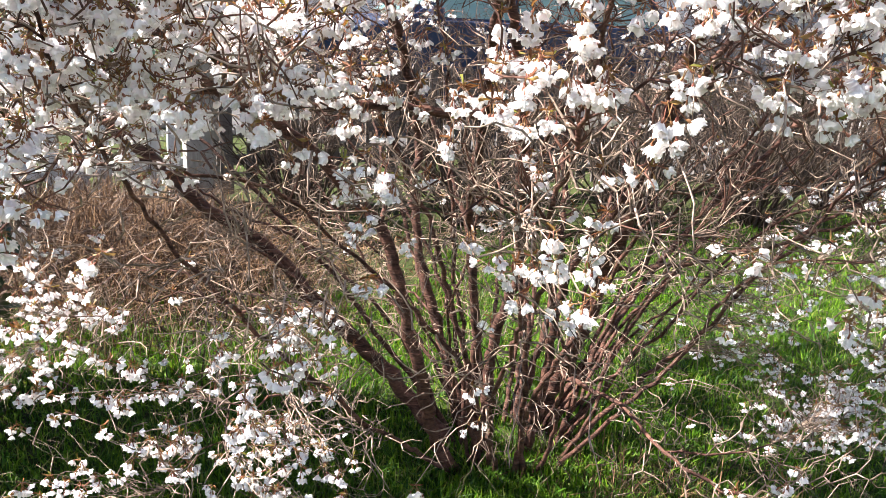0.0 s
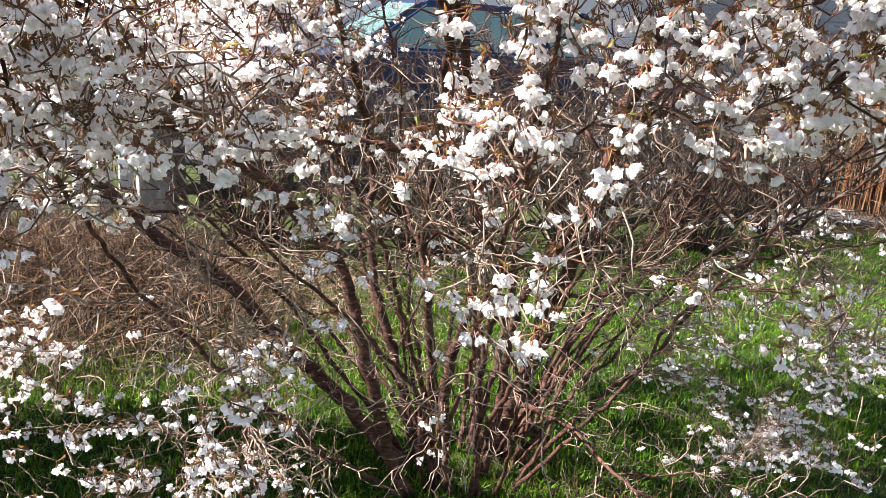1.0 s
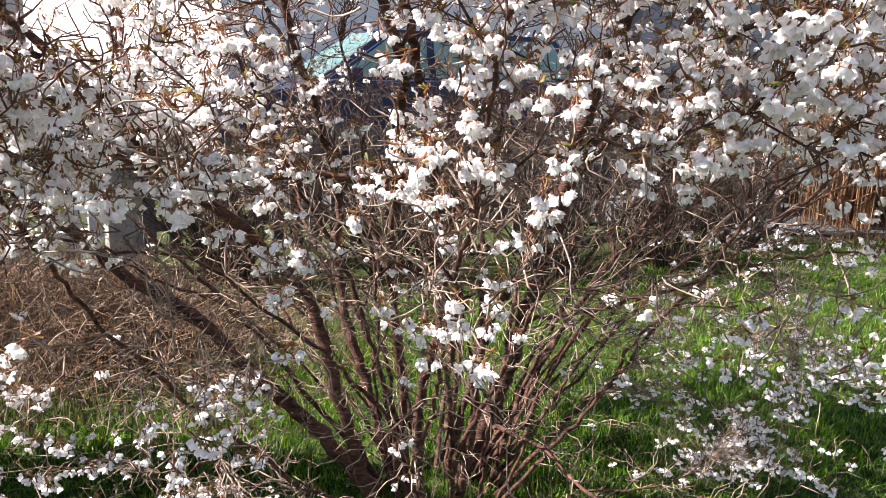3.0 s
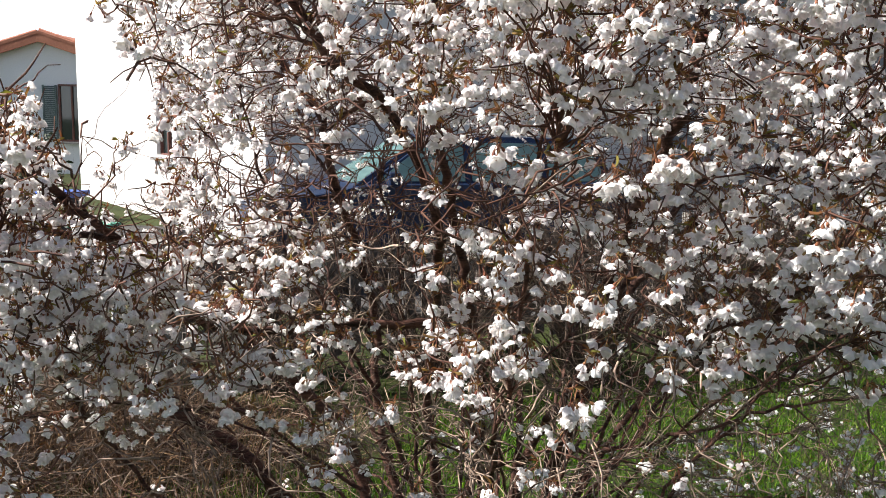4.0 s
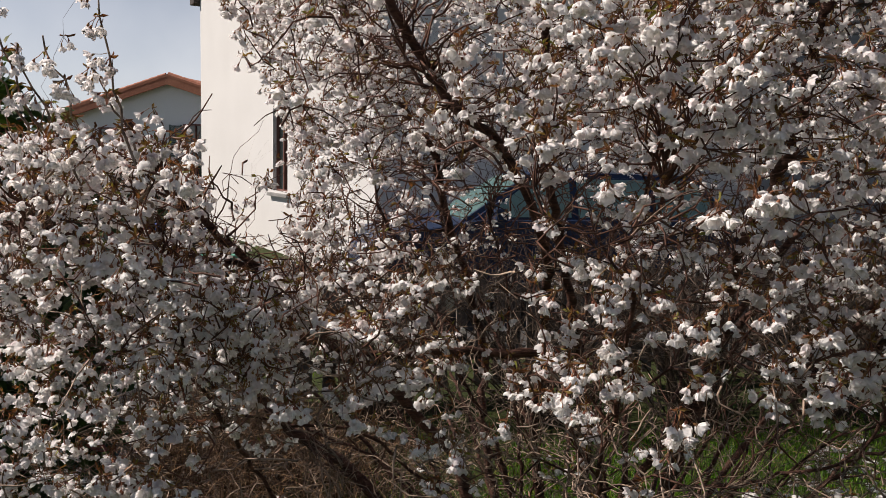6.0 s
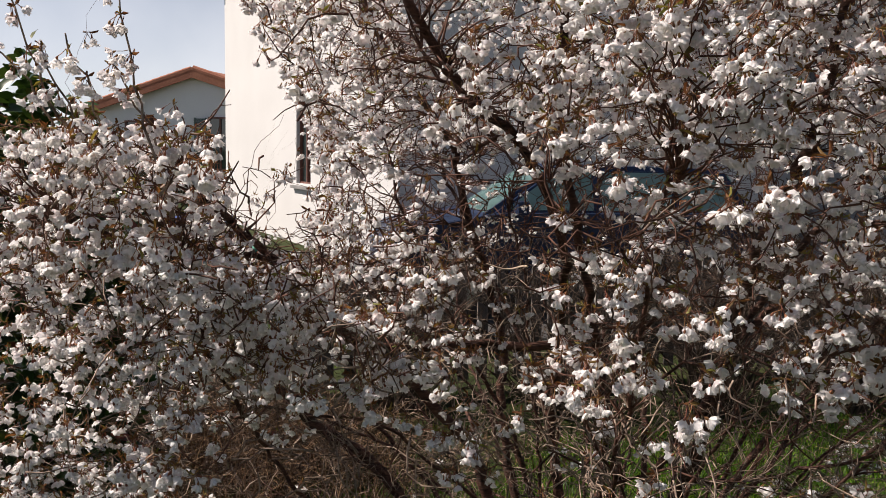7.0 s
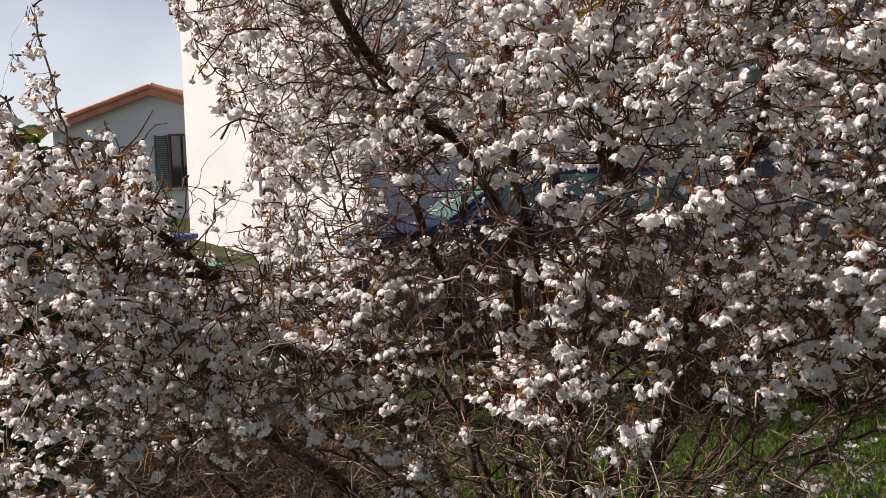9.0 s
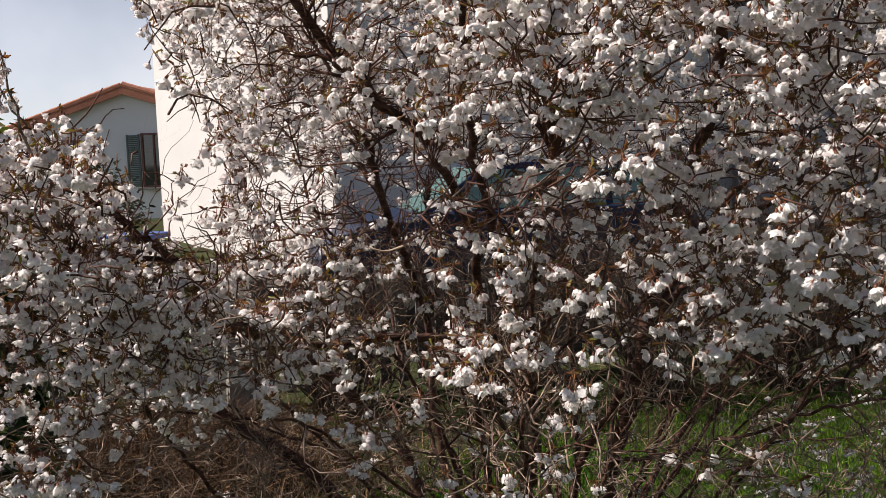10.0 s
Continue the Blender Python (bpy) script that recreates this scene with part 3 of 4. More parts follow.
# fine bare twigs of the low skirt towards the fence
for _ in range(1100):
    target = Vector((rng.uniform(-1.6, -0.3), rng.uniform(1.4, 2.5), rng.uniform(0.2, 0.95)))
    i = parent_for(tree, target, 0.6) if reach(target) < 1 else None
    if i is None:
        continue
    line = shoot(i, target, 0.014, 0.028)
    n = len(line)
    r0 = min(NODES[i][2] * 0.8, rng.uniform(0.0012, 0.0026))
    twigs.add([rel(p) for p in line], [r0 * (1 - 0.6 * k / (n - 1)) for k in range(n)], 3)
tagged(raw("inner_thicket", inner.v, inner.f, [SHADED_TWIG], shrub), "dense bare twigs about the stems, their shade put into a dark bark colour", kind="stuff")

# short kinked side twigs
picked = rng.sample(range(len(found)), min(7500, len(found)))
for i in picked:
    p, d, r, _ = found[i]
    if p.x < -0.45 and 0.7 < p.z < 1.2 and i % 3:
        continue
    away = (d * 0.5 + jitter(0.7) + Vector((0, 0, 0.25))).normalized()
    n, q, line = rng.randint(2, 5), p, [p]
    for k in range(n):
        away = (away + jitter(0.45)).normalized()
        q = q + away * rng.uniform(0.014, 0.034)
        line.append(q)
    (young if p.z > rng.uniform(1.2, 1.7) else twigs).add([rel(x) for x in line], [0.0019 * (1 - 0.5 * k / n) for k in range(n + 1)], 3)
    SPURS.append((line[-1], away))
tagged(raw("young_growth", young.v, young.f, [RED_TWIG], shrub), "thin reddish-brown young twigs among the blossom", kind="stuff")
tagged(raw("twig_tangle", twigs.v, twigs.f, [TWIG], shrub), "tangle of thin kinked grey-brown twigs", kind="stuff")


# blossoms
def petal_rows(length, width, open_angle, curl, notch):
    """One petal in its own frame: x outwards, y across, z down the flower's axis."""
    rows = []
    for t, w in ((0.0, 0.22), (0.36, 0.78), (0.68, 1.0), (0.9, 0.90), (1.0, 0.56)):
        a = open_angle + curl * t
        out, down = length * t * math.sin(a), -length * t * math.cos(a)
        cup = 0.16 * width * (w ** 2)
        dip = notch * length if t == 1.0 else 0.0
        rows.append([(out - cup * 0.3, -width * w / 2, down - cup), (out - dip * math.sin(a), 0.0, down + dip * math.cos(a)), (out - cup * 0.3, width * w / 2, down - cup)])
    return rows


def blossom_mesh(seed, coarse=0):
    """A nodding five-petalled flower on its stalk; the stalk's foot is at the origin."""
    r = random.Random(seed)
    v, f, s = [], [], []
    stalk = r.uniform(0.012, 0.024)
    bend = (r.gauss(0, 0.004), r.gauss(0, 0.004))
    line = [Vector((bend[0] * t * t, bend[1] * t * t, -stalk * t)) for t in ((0, 1.0) if coarse else (0, 0.5, 1.0))]
    t = Tubes()
    if coarse < 2:
        t.add(line, [0.0008] * len(line), 3)
    tip = line[-1]
    if coarse:
        t.add([tip + Vector((0, 0, 0.002)), tip + Vector((0, 0, -0.0078))], [0.0015, 0.0028], 3)
    else:
        t.add([tip, tip + Vector((0, 0, -0.004)), tip + Vector((0, 0, -0.0075))], [0.0012, 0.0026, 0.0022], 5)
    v += [tuple(p) for p in t.v]
    f += t.f
    s += [1] * len(t.f)
    centre = tip + Vector((0, 0, -0.0068))
    wide = r.uniform(1.0, 1.45)
    tilt = Matrix.Rotation(r.gauss(0, 0.3), 3, "X") @ Matrix.Rotation(r.gauss(0, 0.3), 3, "Y")
    for k in range(5):
        a = math.tau * k / 5 + r.gauss(0, 0.1)
        rows = petal_rows(r.uniform(0.0125, 0.0148), r.uniform(0.0165, 0.0195), wide * r.uniform(0.92, 1.06), r.uniform(-0.85, -0.3), r.uniform(0.08, 0.22))
        rows = [rows, [rows[0], rows[2], rows[4]], [rows[0], rows[3]]][coarse]
        turn = tilt @ Matrix.Rotation(a, 3, "Z")
        n = len(v)
        for row in rows:
            for x, y, z in row:
                q = centre + turn @ Vector((x + 0.0008, y, z))
                v.append((q.x, q.y, q.z + r.gauss(0, 0.0014)))
        for i in range(len(rows) - 1):
            for j in range(2):
                f.append((n + 3 * i + j, n + 3 * i + j + 1, n + 3 * i + j + 4, n + 3 * i + j + 3))
                s.append(0)
    return v, f, s


def leaf_mesh(seed):
    """A small folded young leaf with a toothed, pointed outline, rising from the origin."""
    r = random.Random(seed)
    l, w, fold = r.uniform(0.012, 0.022), r.uniform(0.0018, 0.0034), r.uniform(0.3, 1.0)
    v, f = [], []
    for t, k in ((0, 0.15), (0.45, 1.0), (1.0, 0.02)):
        bend = 0.25 * l * t * t
        v += [(-w * k, w * k * fold, l * t - bend * 0.2), (0, -bend, l * t), (w * k, w * k * fold, l * t - bend * 0.2)]
    for i in range(2):
        for j in range(2):
            f.append((3 * i + j, 3 * i + j + 1, 3 * i + j + 4, 3 * i + j + 3))
    return v, f


FLOWERS = [blossom_mesh(100 + i) for i in range(14)]
PLAIN_FLOWERS = [blossom_mesh(100 + i, 1) for i in range(14)]
FAR_FLOWERS = [blossom_mesh(100 + i, 2) for i in range(14)]
LEAVES = [leaf_mesh(300 + i) for i in range(8)]
placed, leaves = [], []
taken = {}
rng.shuffle(SPURS)
for n, (p, d) in enumerate(SPRIGS + SPURS):
    if n >= len(SPRIGS) and (not in_crown(p) and rng.random() < 0.75 or rng.random() > flowering(p) * (0.62 + 0.38 * clamp01((p.z - 1.2) / 0.3))):
        continue
    cell = 0.037 if p.z > 1.72 else 0.043
    key = (int(p.x / cell), int(p.y / cell), int(p.z / cell * 1.1))
    if key in taken:
        continue
    taken[key] = True
    size = rng.uniform(0.70, 0.90)
    for _ in range(rng.choice((3, 4, 4, 5, 6, 7))):
        lean = Matrix.Rotation(rng.gauss(0, 0.45), 4, "X") @ Matrix.Rotation(rng.gauss(0, 0.45), 4, "Y")
        placed.append((rng.randrange(len(FLOWERS)), Matrix.Translation(p + jitter(0.003)) @ lean @ Matrix.Rotation(rng.uniform(0, math.tau), 4, "Z") @ Matrix.Scale(size, 4)))
    for _ in range(rng.choice((3, 4, 4, 6))):
        lean = Matrix.Rotation(rng.gauss(0, 1.1), 4, "X") @ Matrix.Rotation(rng.gauss(0, 1.1), 4, "Y")
        leaves.append((rng.randrange(len(LEAVES)), Matrix.Translation(p) @ lean @ Matrix.Rotation(rng.uniform(0, math.tau), 4, "Z") @ Matrix.Scale(rng.uniform(0.5, 1.05), 4)))

front = sorted(range(len(placed)), key=lambda i: placed[i][1].translation.y)[:300]
near = set(front)
SHAPES = []
for v, f, s in FLOWERS:
    me = bpy.data.meshes.new("blossom")
    me.from_pydata(v, [], f)
    me.materials.append(PETAL)
    me.materials.append(CALYX)
    me.polygons.foreach_set("material_index", s)
    me.polygons.foreach_set("use_smooth", [True] * len(f))
    SHAPES.append(me)
to_shrub = Matrix.Translation(-BASE)
for i in front:
    kind, m = placed[i]
    ob = new("blossom", SHAPES[kind])
    ob.parent = shrub
    ob.matrix_basis = to_shrub @ m


def gather(name, items, shapes, materials, label):
    """Many small shapes in one mesh."""
    vs, fs, ss, n = [], [], [], 0
    arrays = [np.array(sh[0]) for sh in shapes]
    for kind, m in items:
        mm = np.array(to_shrub @ m)
        v = arrays[kind] @ mm[:3, :3].T + mm[:3, 3]
        vs.append(v)
        fs += [tuple(n + q for q in face) for face in shapes[kind][1]]
        if len(shapes[kind]) > 2:
            ss += shapes[kind][2]
        n += len(v)
    tagged(raw(name, np.concatenate(vs).tolist(), fs, materials, shrub, ss or None), label, kind="stuff")


rest = [placed[i] for i in range(len(placed)) if i not in near]
for y0, y1, shapes in ((0, 1.02, FLOWERS), (1.02, 1.7, PLAIN_FLOWERS), (1.7, 9, FAR_FLOWERS)):
    gather("blossom_mass", [q for q in rest if y0 <= q[1].translation.y < y1], shapes, [PETAL, CALYX], "hanging clusters of white five-petalled blossom")
gather("leaf_flush", leaves, LEAVES, [YOUNG_LEAF], "small bronze-green folded young leaves")


# ---- bare shrubs along the fence ----
def bare_shrub(at, wide, tall, shoots, seed, label):
    """A leafless shrub: many shoots from one stool, each forking into thin twigs."""
    thing = empty("bare_shrub", (*at, 0.0), label=label, category="shrub", group="bare shrubs along the fence")
    r = random.Random(seed)
    fine = Tubes()
    for _ in range(shoots):
        a, lean = r.uniform(0, math.tau), r.uniform(0.1, 1.1)
        d = Vector((math.cos(a) * lean * wide / tall, math.sin(a) * lean * 0.6 * wide / tall, 1)).normalized()
        p = Vector((math.cos(a) * 0.2 * wide * r.random(), math.sin(a) * 0.15 * wide, -0.03))
        line, n = [p], r.randint(8, 13)
        for k in range(n):
            d = (d + Vector((r.gauss(0, 0.16), r.gauss(0, 0.16), r.gauss(0, 0.1)))).normalized()
            p = p + d * tall * 1.15 / n
            line.append(p)
            if k > 0:
                e, q, fork = (d + Vector((r.gauss(0, 0.8), r.gauss(0, 0.8), r.gauss(0, 0.5)))).normalized(), p, [p]
                for _ in range(r.randint(3, 7)):
                    e = (e + Vector((r.gauss(0, 0.35), r.gauss(0, 0.35), r.gauss(0, 0.3)))).normalized()
                    q = q + e * 0.055
                    if q.z > 0.01:
                        fork.append(q)
                if len(fork) > 2:
                    fine.add(fork, [0.0026 * (1 - 0.6 * i / len(fork)) for i in range(len(fork))], 3)
        wood = Tubes()
        wood.add(line, [0.008 * (1 - 0.75 * i / n) for i in range(n + 1)], 5)
        # bark colour carries the shade between the shoots
        raw("stem", wood.v, wood.f, [SHADED_TWIG], thing)
    tagged(raw("side_growth", fine.v, fine.f, [SHADED_TWIG], thing), kind="stuff")
    return thing


for i, (x, y, w, t, n) in enumerate(((-1.55, 5.0, 0.75, 1.0, 70), (-0.5, 5.4, 0.8, 1.15, 80), (0.55, 5.75, 0.8, 1.2, 80), (1.45, 6.1, 0.85, 1.25, 90), (2.2, 6.9, 0.7, 1.1, 70))):
    bare_shrub((x, y), w, t, n, 60 + i, "leafless grey-brown twiggy shrub growing against the fence")


# ---- picket fence ----
def picket_fence(a, b, label, wood):
    a, b = Vector((*a, 0)), Vector((*b, 0))
    length, turn = (b - a).length, math.degrees(math.atan2(b.y - a.y, b.x - a.x))
    fence = empty("picket_fence", (a.x, a.y, 0), turn, label=label, category="fence")
    for z in (0.32, 0.82):
        part("rail", box((length, 0.035, 0.07), (length / 2, 0.035, z), 0.006), wood, fence)
    n = int(length / 0.145)
    shapes = []
    for k in range(4):
        tip = 0.05 + 0.01 * k
        bm = prism([(-0.042, 0.10), (0.042, 0.10), (0.042, 1.0 - tip), (0.0, 1.0), (-0.042, 1.0 - tip)], 0.02, -0.002, bevel=0.003)
        me = bpy.data.meshes.new("picket")
        bm.to_mesh(me)
        bm.free()
        me.materials.append(wood)
        shapes.append(me)
    for i in range(n):
        ob = new("picket", shapes[rng.randrange(4)])
        ob.parent = fence
        ob.matrix_basis = pose(0.07 + 0.145 * i + rng.gauss(0, 0.006), 0, rng.gauss(0, 0.012), 0, rng.gauss(0, 1.2), 0)
    for i in range(int(length / 2.2) + 1):
        part("post", box((0.09, 0.09, 1.05), (min(length, 0.02 + 2.2 * i), 0.10, 0.525), 0.008), POST, fence)
    return fence


picket_fence((-4.6, 2.1), (-2.2, 5.02), "weathered pale wooden picket fence along the garden's edge", PICKET)
picket_fence((-2.15, 5.05), (2.75, 8.2), "weathered grey-brown wooden picket fence in front of the driveway", OLD_PICKET)
corner = empty("fence_post", (-2.0, 4.45, 0), 35, label="thick grey weathered wooden post beside the picket fence", category="post")
part("shaft", box((0.15, 0.15, 1.05), (0, 0, 0.5), 0.012), POST, corner)
part("cap", box((0.19, 0.19, 0.04), (0, 0, 1.045), 0.01), POST, corner)
endpost = empty("fence_post", (2.85, 8.3, 0), 10, label="round grey concrete post at the end of the fence", category="post")
bm = bmesh.new()
bmesh.ops.create_cone(bm, cap_ends=True, segments=20, radius1=0.13, radius2=0.11, depth=0.72, matrix=Matrix.Translation((0, 0, 0.32)))
bmesh.ops.bevel(bm, geom=[e for e in bm.edges if e.verts[0].co.z > 0.6 and e.verts[1].co.z > 0.6], offset=0.02, segments=2, affect="EDGES")
part("shaft", bm, CONCRETE, endpost, smooth=False)


# ---- reeds ----
def reeds():
    t, r = Tubes(), random.Random(21)
    for _ in range(680):
        x, y = r.gauss(3.75, 0.36), r.gauss(7.9, 0.25)
        h, lx, ly = r.uniform(1.1, 1.75), r.gauss(0, 0.09), r.gauss(0, 0.09)
        pts = [Vector((x + lx * q * q, y + ly * q * q, h * q)) for q in (0, 0.35, 0.7, 1.0)]
        t.add(pts, [0.006, 0.006, 0.005, 0.002], 4)
    return tagged(raw("reeds", t.v, t.f, [REED]), "tall clump of dry reddish-brown reeds on the lawn", "reeds", kind="stuff")


reeds()


# ---- evergreen shrubs ----
def leaf_cloud(name, centre, size, count, leaf, material, label, category, seed, stems=6):
    thing = empty(name, (centre[0], centre[1], 0), label=label, category=category)
    r = random.Random(seed)
    t = Tubes()
    for k in range(stems):
        a = math.tau * k / stems
        tip = Vector((math.cos(a) * size[0] * 0.6, math.sin(a) * size[1] * 0.6, centre[2] + size[2] * 0.5 * r.random()))
        line = spline([(0.05 * math.cos(a), 0.05 * math.sin(a), -0.05), tip * 0.5 + Vector((0, 0, 0.15)), tip], 0.12)
        t.add(line, [0.022 * (1 - 0.7 * i / len(line)) for i in range(len(line))], 6)
    raw("trunk", t.v, t.f, [BARK], thing)
    v, f = [], []
    for _ in range(count):
        while True:
            p = Vector((r.uniform(-1, 1), r.uniform(-1, 1), r.uniform(-1, 1)))
            if 0.35 < p.length < 1 + 0.22 * noise.noise(p * 2.5 + Vector((seed, 0, 0))):
                break
        c = Vector((p.x * size[0], p.y * size[1], centre[2] + p.z * size[2]))
        if c.z < 0.04:
            continue
        m = Matrix.Translation(c) @ Euler((r.uniform(-1.0, 1.0), r.uniform(-1.0, 1.0), r.uniform(0, math.tau))).to_matrix().to_4x4() @ Matrix.Scale(leaf * r.uniform(0.6, 1.25), 4)
        n = len(v)
        for s, w, z in ((0, 0.04, 0), (0.3, 0.21, 0.02), (0.65, 0.20, 0.0), (1.0, 0.01, -0.1)):
            for side, up in ((-1, 0.05), (0, 0), (1, 0.05)):
                v.append(tuple(m @ Vector((side * w, s, z + up * w * 4))))
        for i in range(3):
            for j in range(2):
                f.append((n + 3 * i + j, n + 3 * i + j + 1, n + 3 * i + j + 4, n + 3 * i + j + 3))
    raw("crown", v, f, [material], thing)
    return thing


leaf_cloud("evergreen_shrub", (-2.0, 2.08, 1.06), (0.42, 0.52, 1.06), 4200, 0.095, LAUREL, "dark glossy evergreen shrub with red young shoots", "shrub", 31)
# the first hedge fills a shaded gap; its leaf colour holds the darkness
leaf_cloud("hedge_shrub", (2.9, 8.95, 0.45), (1.5, 0.4, 0.55), 4200, 0.07, HEDGE, "low hedge behind the fence, its shade put into near-black leaves", "hedge", 32)
leaf_cloud("hedge_shrub", (-9.6, 13.6, 1.0), (1.5, 0.7, 1.0), 2500, 0.12, HEDGE, "dark garden hedge in front of the neighbouring house", "hedge", 33)


# ---- parked car ----
def car():
    thing = empty("car", (-1.03, 9.25, 0.07), 25, label="dark blue parked family car with tinted windows on the driveway", category="car")
    body = [(-2.1, 0.35), (-2.12, 0.70), (-1.95, 0.92), (-1.15, 1.06), (-0.9, 1.10), (1.95, 1.12), (2.08, 0.9), (2.08, 0.35)]
    low = prism(body, 1.72, -0.86, bevel=0.05)
    part("body", low, CAR_BLUE, thing, smooth=False)
    cabin = bmesh.new()
    v = []
    for y, w in ((-0.80, -0.62), (0.80, 0.62)):
        v.append([cabin.verts.new(q) for q in ((-1.1, y, 1.06), (1.95, y, 1.08), (1.62, w, 1.58), (-0.28, w, 1.60))])
    a, b = v
    for face in ((a[0], a[1], a[2], a[3]), (b[3], b[2], b[1], b[0]), (a[3], a[2], b[2], b[3]), (a[0], a[3], b[3], b[0]), (a[1], b[1], b[2], a[2])):
        cabin.faces.new(face)
    bmesh.ops.recalc_face_normals(cabin, faces=cabin.faces)
    bmesh.ops.bevel(cabin, geom=[e for e in cabin.edges if not e.is_boundary], offset=0.05, segments=2, affect="EDGES")
    part("cabin", cabin, CAR_BLUE, thing)

    def pane(corners, name, label=""):
        bm = bmesh.new()
        vs = [bm.verts.new(c) for c in corners]
        bm.faces.new(vs)
        bmesh.ops.solidify(bm, geom=bm.faces[:], thickness=0.006)
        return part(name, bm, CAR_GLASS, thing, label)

    def side(x, z, off=0.012):
        t = (z - 1.07) / 0.52
        return (x, -0.80 + 0.18 * t - off, z)

    pane([(-1.05, -0.70, 1.095), (-1.05, 0.70, 1.095), (-0.36, 0.55, 1.555), (-0.36, -0.55, 1.555)][::-1], "windshield", "greenish windshield with a pale sky reflection put into its colour")
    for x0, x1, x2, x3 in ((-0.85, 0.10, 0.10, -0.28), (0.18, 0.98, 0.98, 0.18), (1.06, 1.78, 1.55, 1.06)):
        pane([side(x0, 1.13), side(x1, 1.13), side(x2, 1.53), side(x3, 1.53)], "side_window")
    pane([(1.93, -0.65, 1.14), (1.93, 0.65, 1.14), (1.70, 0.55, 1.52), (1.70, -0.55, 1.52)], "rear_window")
    for x in (-1.35, 1.3):
        for y in (-0.84, 0.84):
            bm = bmesh.new()
            bmesh.ops.create_cone(bm, cap_ends=True, segments=28, radius1=0.31, radius2=0.31, depth=0.2, matrix=pose(x, y, 0.31, 90, 0, 0))
            bmesh.ops.bevel(bm, geom=[e for e in bm.edges if abs(e.verts[0].co.y - e.verts[1].co.y) < 0.01], offset=0.03, segments=2, affect="EDGES")
            tyre = part("wheel", bm, RUBBER, thing)
            bm = bmesh.new()
            bmesh.ops.create_cone(bm, cap_ends=True, segments=24, radius1=0.2, radius2=0.2, depth=0.212, matrix=pose(x, y, 0.31, 90, 0, 0))
            part("rim", bm, RIM, tyre)
    for y in (-0.66, 0.66):
        part("headlight", box((0.16, 0.32, 0.14), (-2.02, y, 0.76), 0.03), LAMP_LENS, thing, "clear headlight")
        part("tail_light", box((0.06, 0.2, 0.3), (2.06, y, 0.9), 0.02), FRAME_RED, thing, "red tail light")
    part("wing_mirror", box((0.12, 0.2, 0.14), (-0.72, -0.95, 1.16), 0.03), CAR_BLUE, thing)
    for x in (-0.05, 0.85):
        part("door_handle", box((0.16, 0.03, 0.03), (x, -0.875, 0.95), 0.008), RUBBER, thing)
    return thing


car()


# ---- houses ----
def window_unit(parent, x, y, z, w, h, material=SHUTTER, open_shutters=True):
    """A window set into a wall that runs along x and faces -y."""
    unit = part("window", box((w, 0.05, h), (x, y - 0.0, z), 0.0), WINDOW_GLASS, parent)
    for dx, dz, sx, sz in ((-w / 2, 0, 0.06, h + 0.06), (w / 2, 0, 0.06, h + 0.06), (0, h / 2, w, 0.06), (0, -h / 2, w, 0.06), (0, 0, 0.05, h)):
        part("frame", box((sx, 0.09, sz), (x + dx, y - 0.03, z + dz), 0.008), FRAME_RED, unit)
    part("sill", box((w + 0.3, 0.24, 0.06), (x, y - 0.1, z - h / 2 - 0.07), 0.01), CONCRETE, unit)
    if open_shutters:
        for s in (-1, 1):
            bm = box((0.05, 0.05, h), (x + s * (w / 2 + 0.10), y - 0.07, z), 0.004)
            box((0.05, 0.05, h), (x + s * (w / 2 + 0.50), y - 0.07, z), 0.004, bm)
            for k in range(int(h / 0.06)):
                box((0.38, 0.012, 0.045), (x + s * (w / 2 + 0.30), y - 0.07, z - h / 2 + 0.03 + 0.06 * k), 0, bm)
            part("shutter", bm, material, unit)
    return unit


def wall_with_holes(name, length, tall, thick, holes, material, parent):
    """A wall along x from 0, its face at y = 0, with real openings."""
    bm = bmesh.new()
    xs = sorted({0.0, length, *[h[0] - h[2] / 2 for h in holes], *[h[0] + h[2] / 2 for h in holes]})
    for x0, x1 in zip(xs, xs[1:]):
        cut = [h for h in holes if h[0] - h[2] / 2 <= x0 + 1e-6 and h[0] + h[2] / 2 >= x1 - 1e-6]
        spans = [(0.0, tall)]
        for h in cut:
            spans = [s for z0, z1 in spans for s in ((z0, min(z1, h[1] - h[3] / 2)), (max(z0, h[1] + h[3] / 2), z1)) if s[1] - s[0] > 0.01]
        for z0, z1 in spans:
            box((x1 - x0, thick, z1 - z0), ((x0 + x1) / 2, thick / 2, (z0 + z1) / 2), 0, bm)
    return part(name, bm, material, parent)


house = empty("house", (-10.41, 18.1, 0), -46.2, label="cream rendered house with shuttered windows and dark timber eaves", category="house")
L1 = 9.87
holes = [(5.78, 1.92, 0.8, 1.55)]
wall_with_holes("wall", L1, 5.25, 0.3, holes, RENDERED, house)
for x, z, w, h in holes:
    window_unit(house, x, 0.14, z, w, h)
bm = box((0.3, 14.0, 5.25), (L1 - 0.15, 7.3, 2.625))
part("wall", bm, RENDERED, house)
bm = box((L1 - 0.3, 0.3, 5.25), (L1 / 2 - 0.15, 14.15, 2.625))
part("wall", bm, RENDERED, house)
bm = box((0.3, 13.7, 5.25), (0.15, 7.15, 2.625))
part("wall", bm, RENDERED, house)
part("gable", prism([(0, 5.251), (L1, 5.251), (L1, 5.70), (L1 / 2, 7.74), (0, 5.70)], 0.3), RENDERED, house)
for x in (-0.2, L1 + 0.2):
    part("eave", box((0.39, 14.6, 0.36), (x, 7.15, 5.52), 0.02), DARK_WOOD, house)
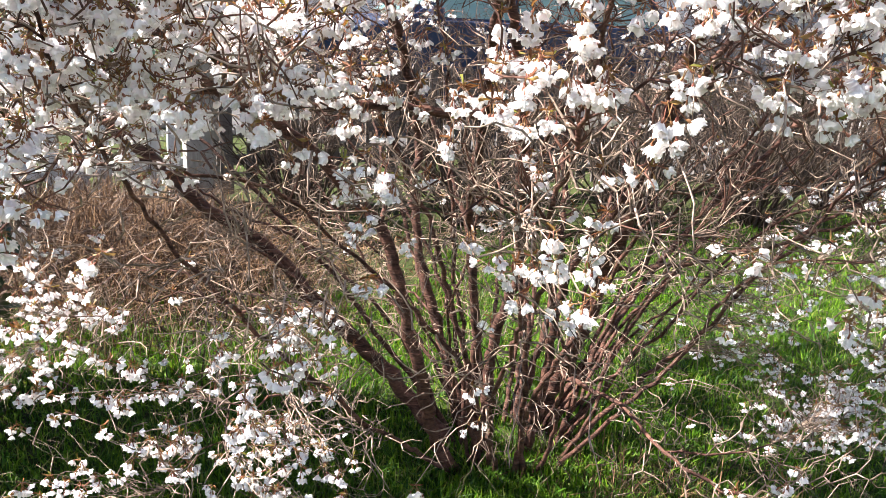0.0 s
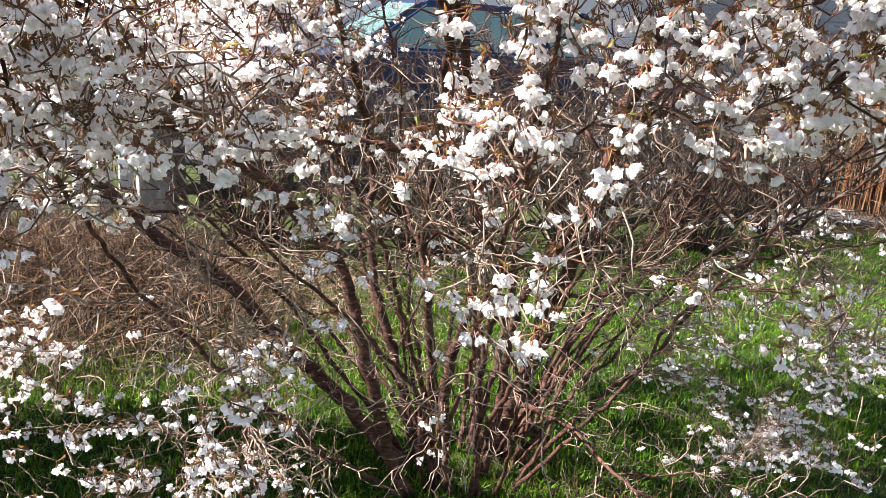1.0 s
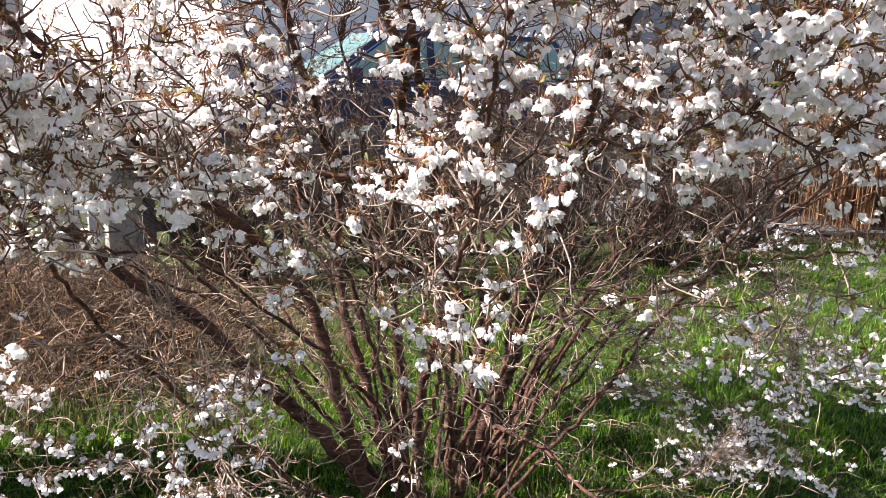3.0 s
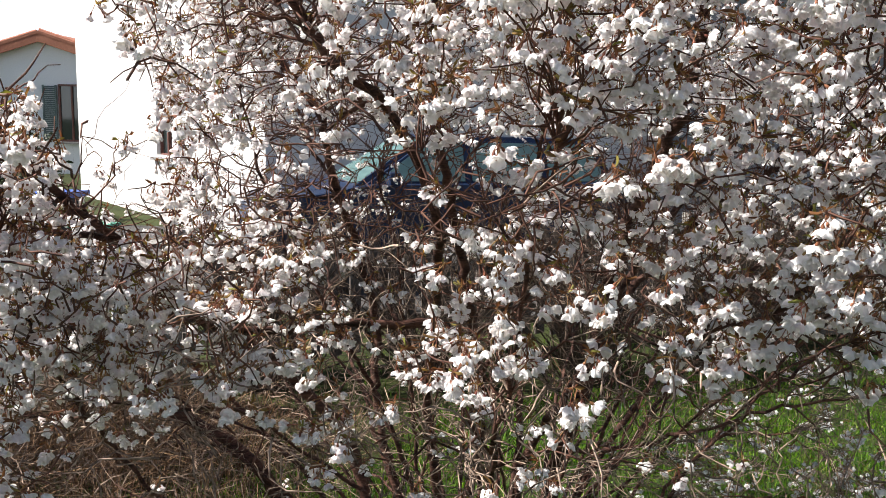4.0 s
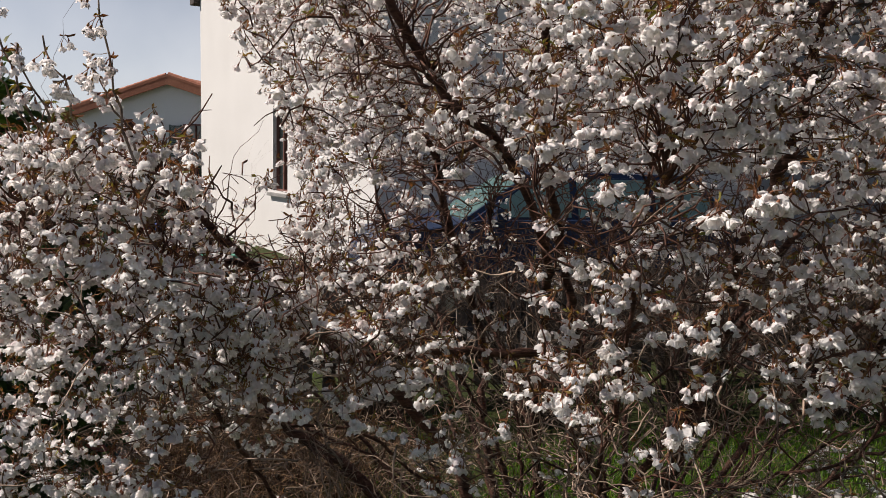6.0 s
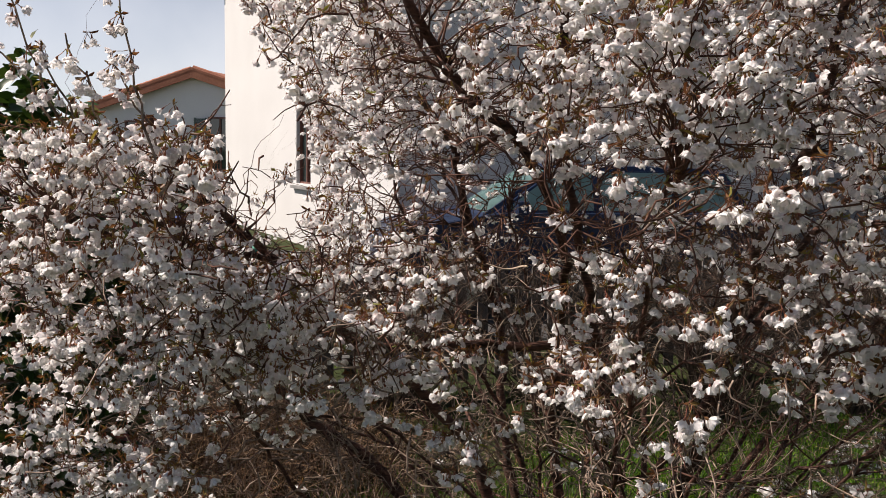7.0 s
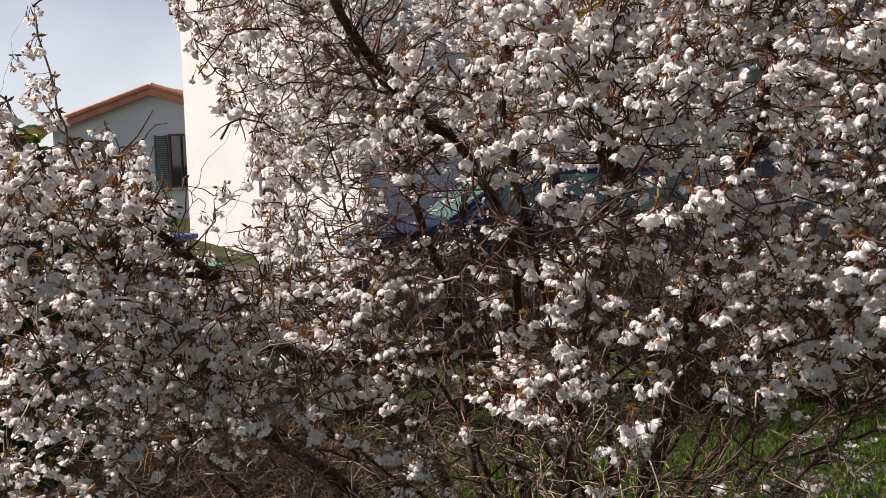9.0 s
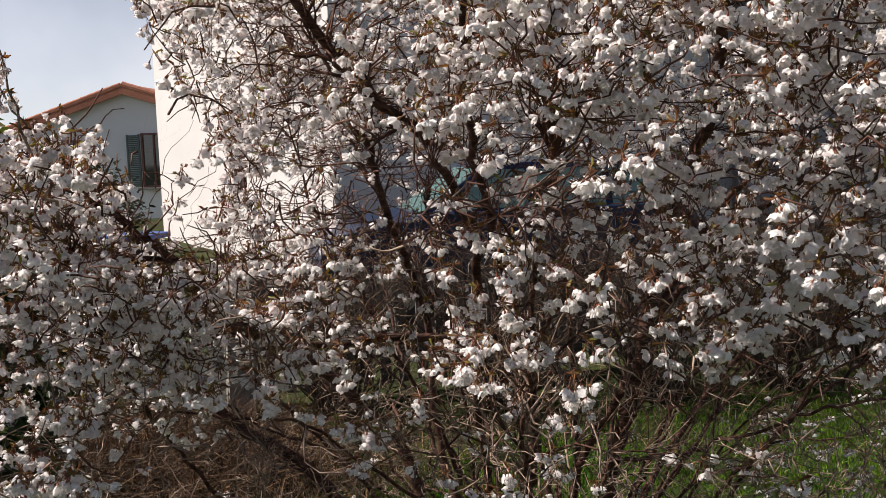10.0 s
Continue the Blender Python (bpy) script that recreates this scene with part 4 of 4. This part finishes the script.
part("roof", prism([(-0.45, 5.71), (L1 / 2, 7.76), (L1 + 0.45, 5.71), (L1 + 0.45, 5.85), (L1 / 2, 7.92), (-0.45, 5.85)], 14.9, -0.2), DARK_WOOD, house)


def neighbour():
    h = empty("house", (-19.0, 24.4, 0), 4, label="low white gabled house with a terracotta tiled roof", category="house")
    w = 7.5
    bm = prism([(0, 0), (w, 0), (w, 3.06), (w / 2, 4.22), (0, 3.06)], 9.0, 0.0)
    part("wall", bm, GREY_WALL, h)
    for s in (-1, 1):
        run = w / 2 + 0.6
        slope = math.degrees(math.atan2(1.16, w / 2))
        slab = part("roof", box((run, 9.6, 0.10), (0, 0, 0), 0.01), TILE, h)
        slab.matrix_basis = pose(w / 2 + s * run / 2 * math.cos(radians(slope)), 4.45, 4.32 - run / 2 * math.sin(radians(slope)), 0, s * slope, 0)
        part("bargeboard", box((run, 0.05, 0.24), (0, -4.77, -0.16), 0.008), TILE, slab)
        me = None
        for i in range(15):
            if me is None:
                bm = bmesh.new()
                bmesh.ops.create_cone(bm, cap_ends=True, segments=10, radius1=0.075, radius2=0.065, depth=0.3, matrix=pose(0, 0, 0, 0, 90, 0))
                me = bpy.data.meshes.new("roof_tile")
                bm.to_mesh(me)
                bm.free()
                me.materials.append(TILE)
            ob = new("roof_tile", me)
            ob.parent = slab
            ob.matrix_basis = pose(-run / 2 + 0.13 + 0.285 * i, -4.65, 0.05)
    window_unit(h, 4.6, 0.0, 1.9, 0.8, 1.7)
    window_unit(h, 1.6, 0.0, 2.0, 0.9, 1.2, open_shutters=False)
    return h


neighbour()


def sided_building():
    b = empty("outbuilding", (2.6, 16.0, 0), 8, label="grey building with weathered horizontal board siding", category="building")
    part("wall", box((12, 6, 4.6), (6, 3, 2.3)), SIDING, b)
    for i in range(22):
        part("siding_board", box((12.02, 0.03, 0.19), (6, -0.017, 0.12 + 0.205 * i), 0.006), SIDING, b)
    part("roof", prism([(-0.4, 4.6), (12.4, 4.6), (12.4, 4.75), (-0.4, 4.75)], 6.8, -0.4), DARK_WOOD, b)
    return b


sided_building()


def wheelie_bin(at, size, material, label):
    b = empty("waste_bin", (*at, 0.0), 0, label=label, category="bin", group="waste bins by the house")
    b.scale = (size, size, size)
    bm = bmesh.new()
    bmesh.ops.create_cone(bm, cap_ends=True, segments=4, radius1=0.34, radius2=0.42, depth=0.95, matrix=pose(0, 0, 0.55, 0, 0, 45))
    bmesh.ops.bevel(bm, geom=bm.edges[:], offset=0.02, segments=2, affect="EDGES")
    part("tub", bm, RUBBER, b)
    part("lid", box((0.74, 0.76, 0.08), (0, 0, 1.06), 0.02), material, b, "brightly coloured plastic lid")
    for x in (-0.22, 0.22):
        bm = bmesh.new()
        bmesh.ops.create_cone(bm, cap_ends=True, segments=16, radius1=0.1, radius2=0.1, depth=0.05, matrix=pose(x, 0.26, 0.1, 0, 90, 0))
        part("wheel", bm, RUBBER, b)


wheelie_bin((-5.5, 9.0), 0.83, BIN_BLUE, "dark waste bin with a blue lid by the house")
wheelie_bin((-4.75, 8.6), 0.55, BIN_GREEN, "small dark waste bin with a green lid by the house")
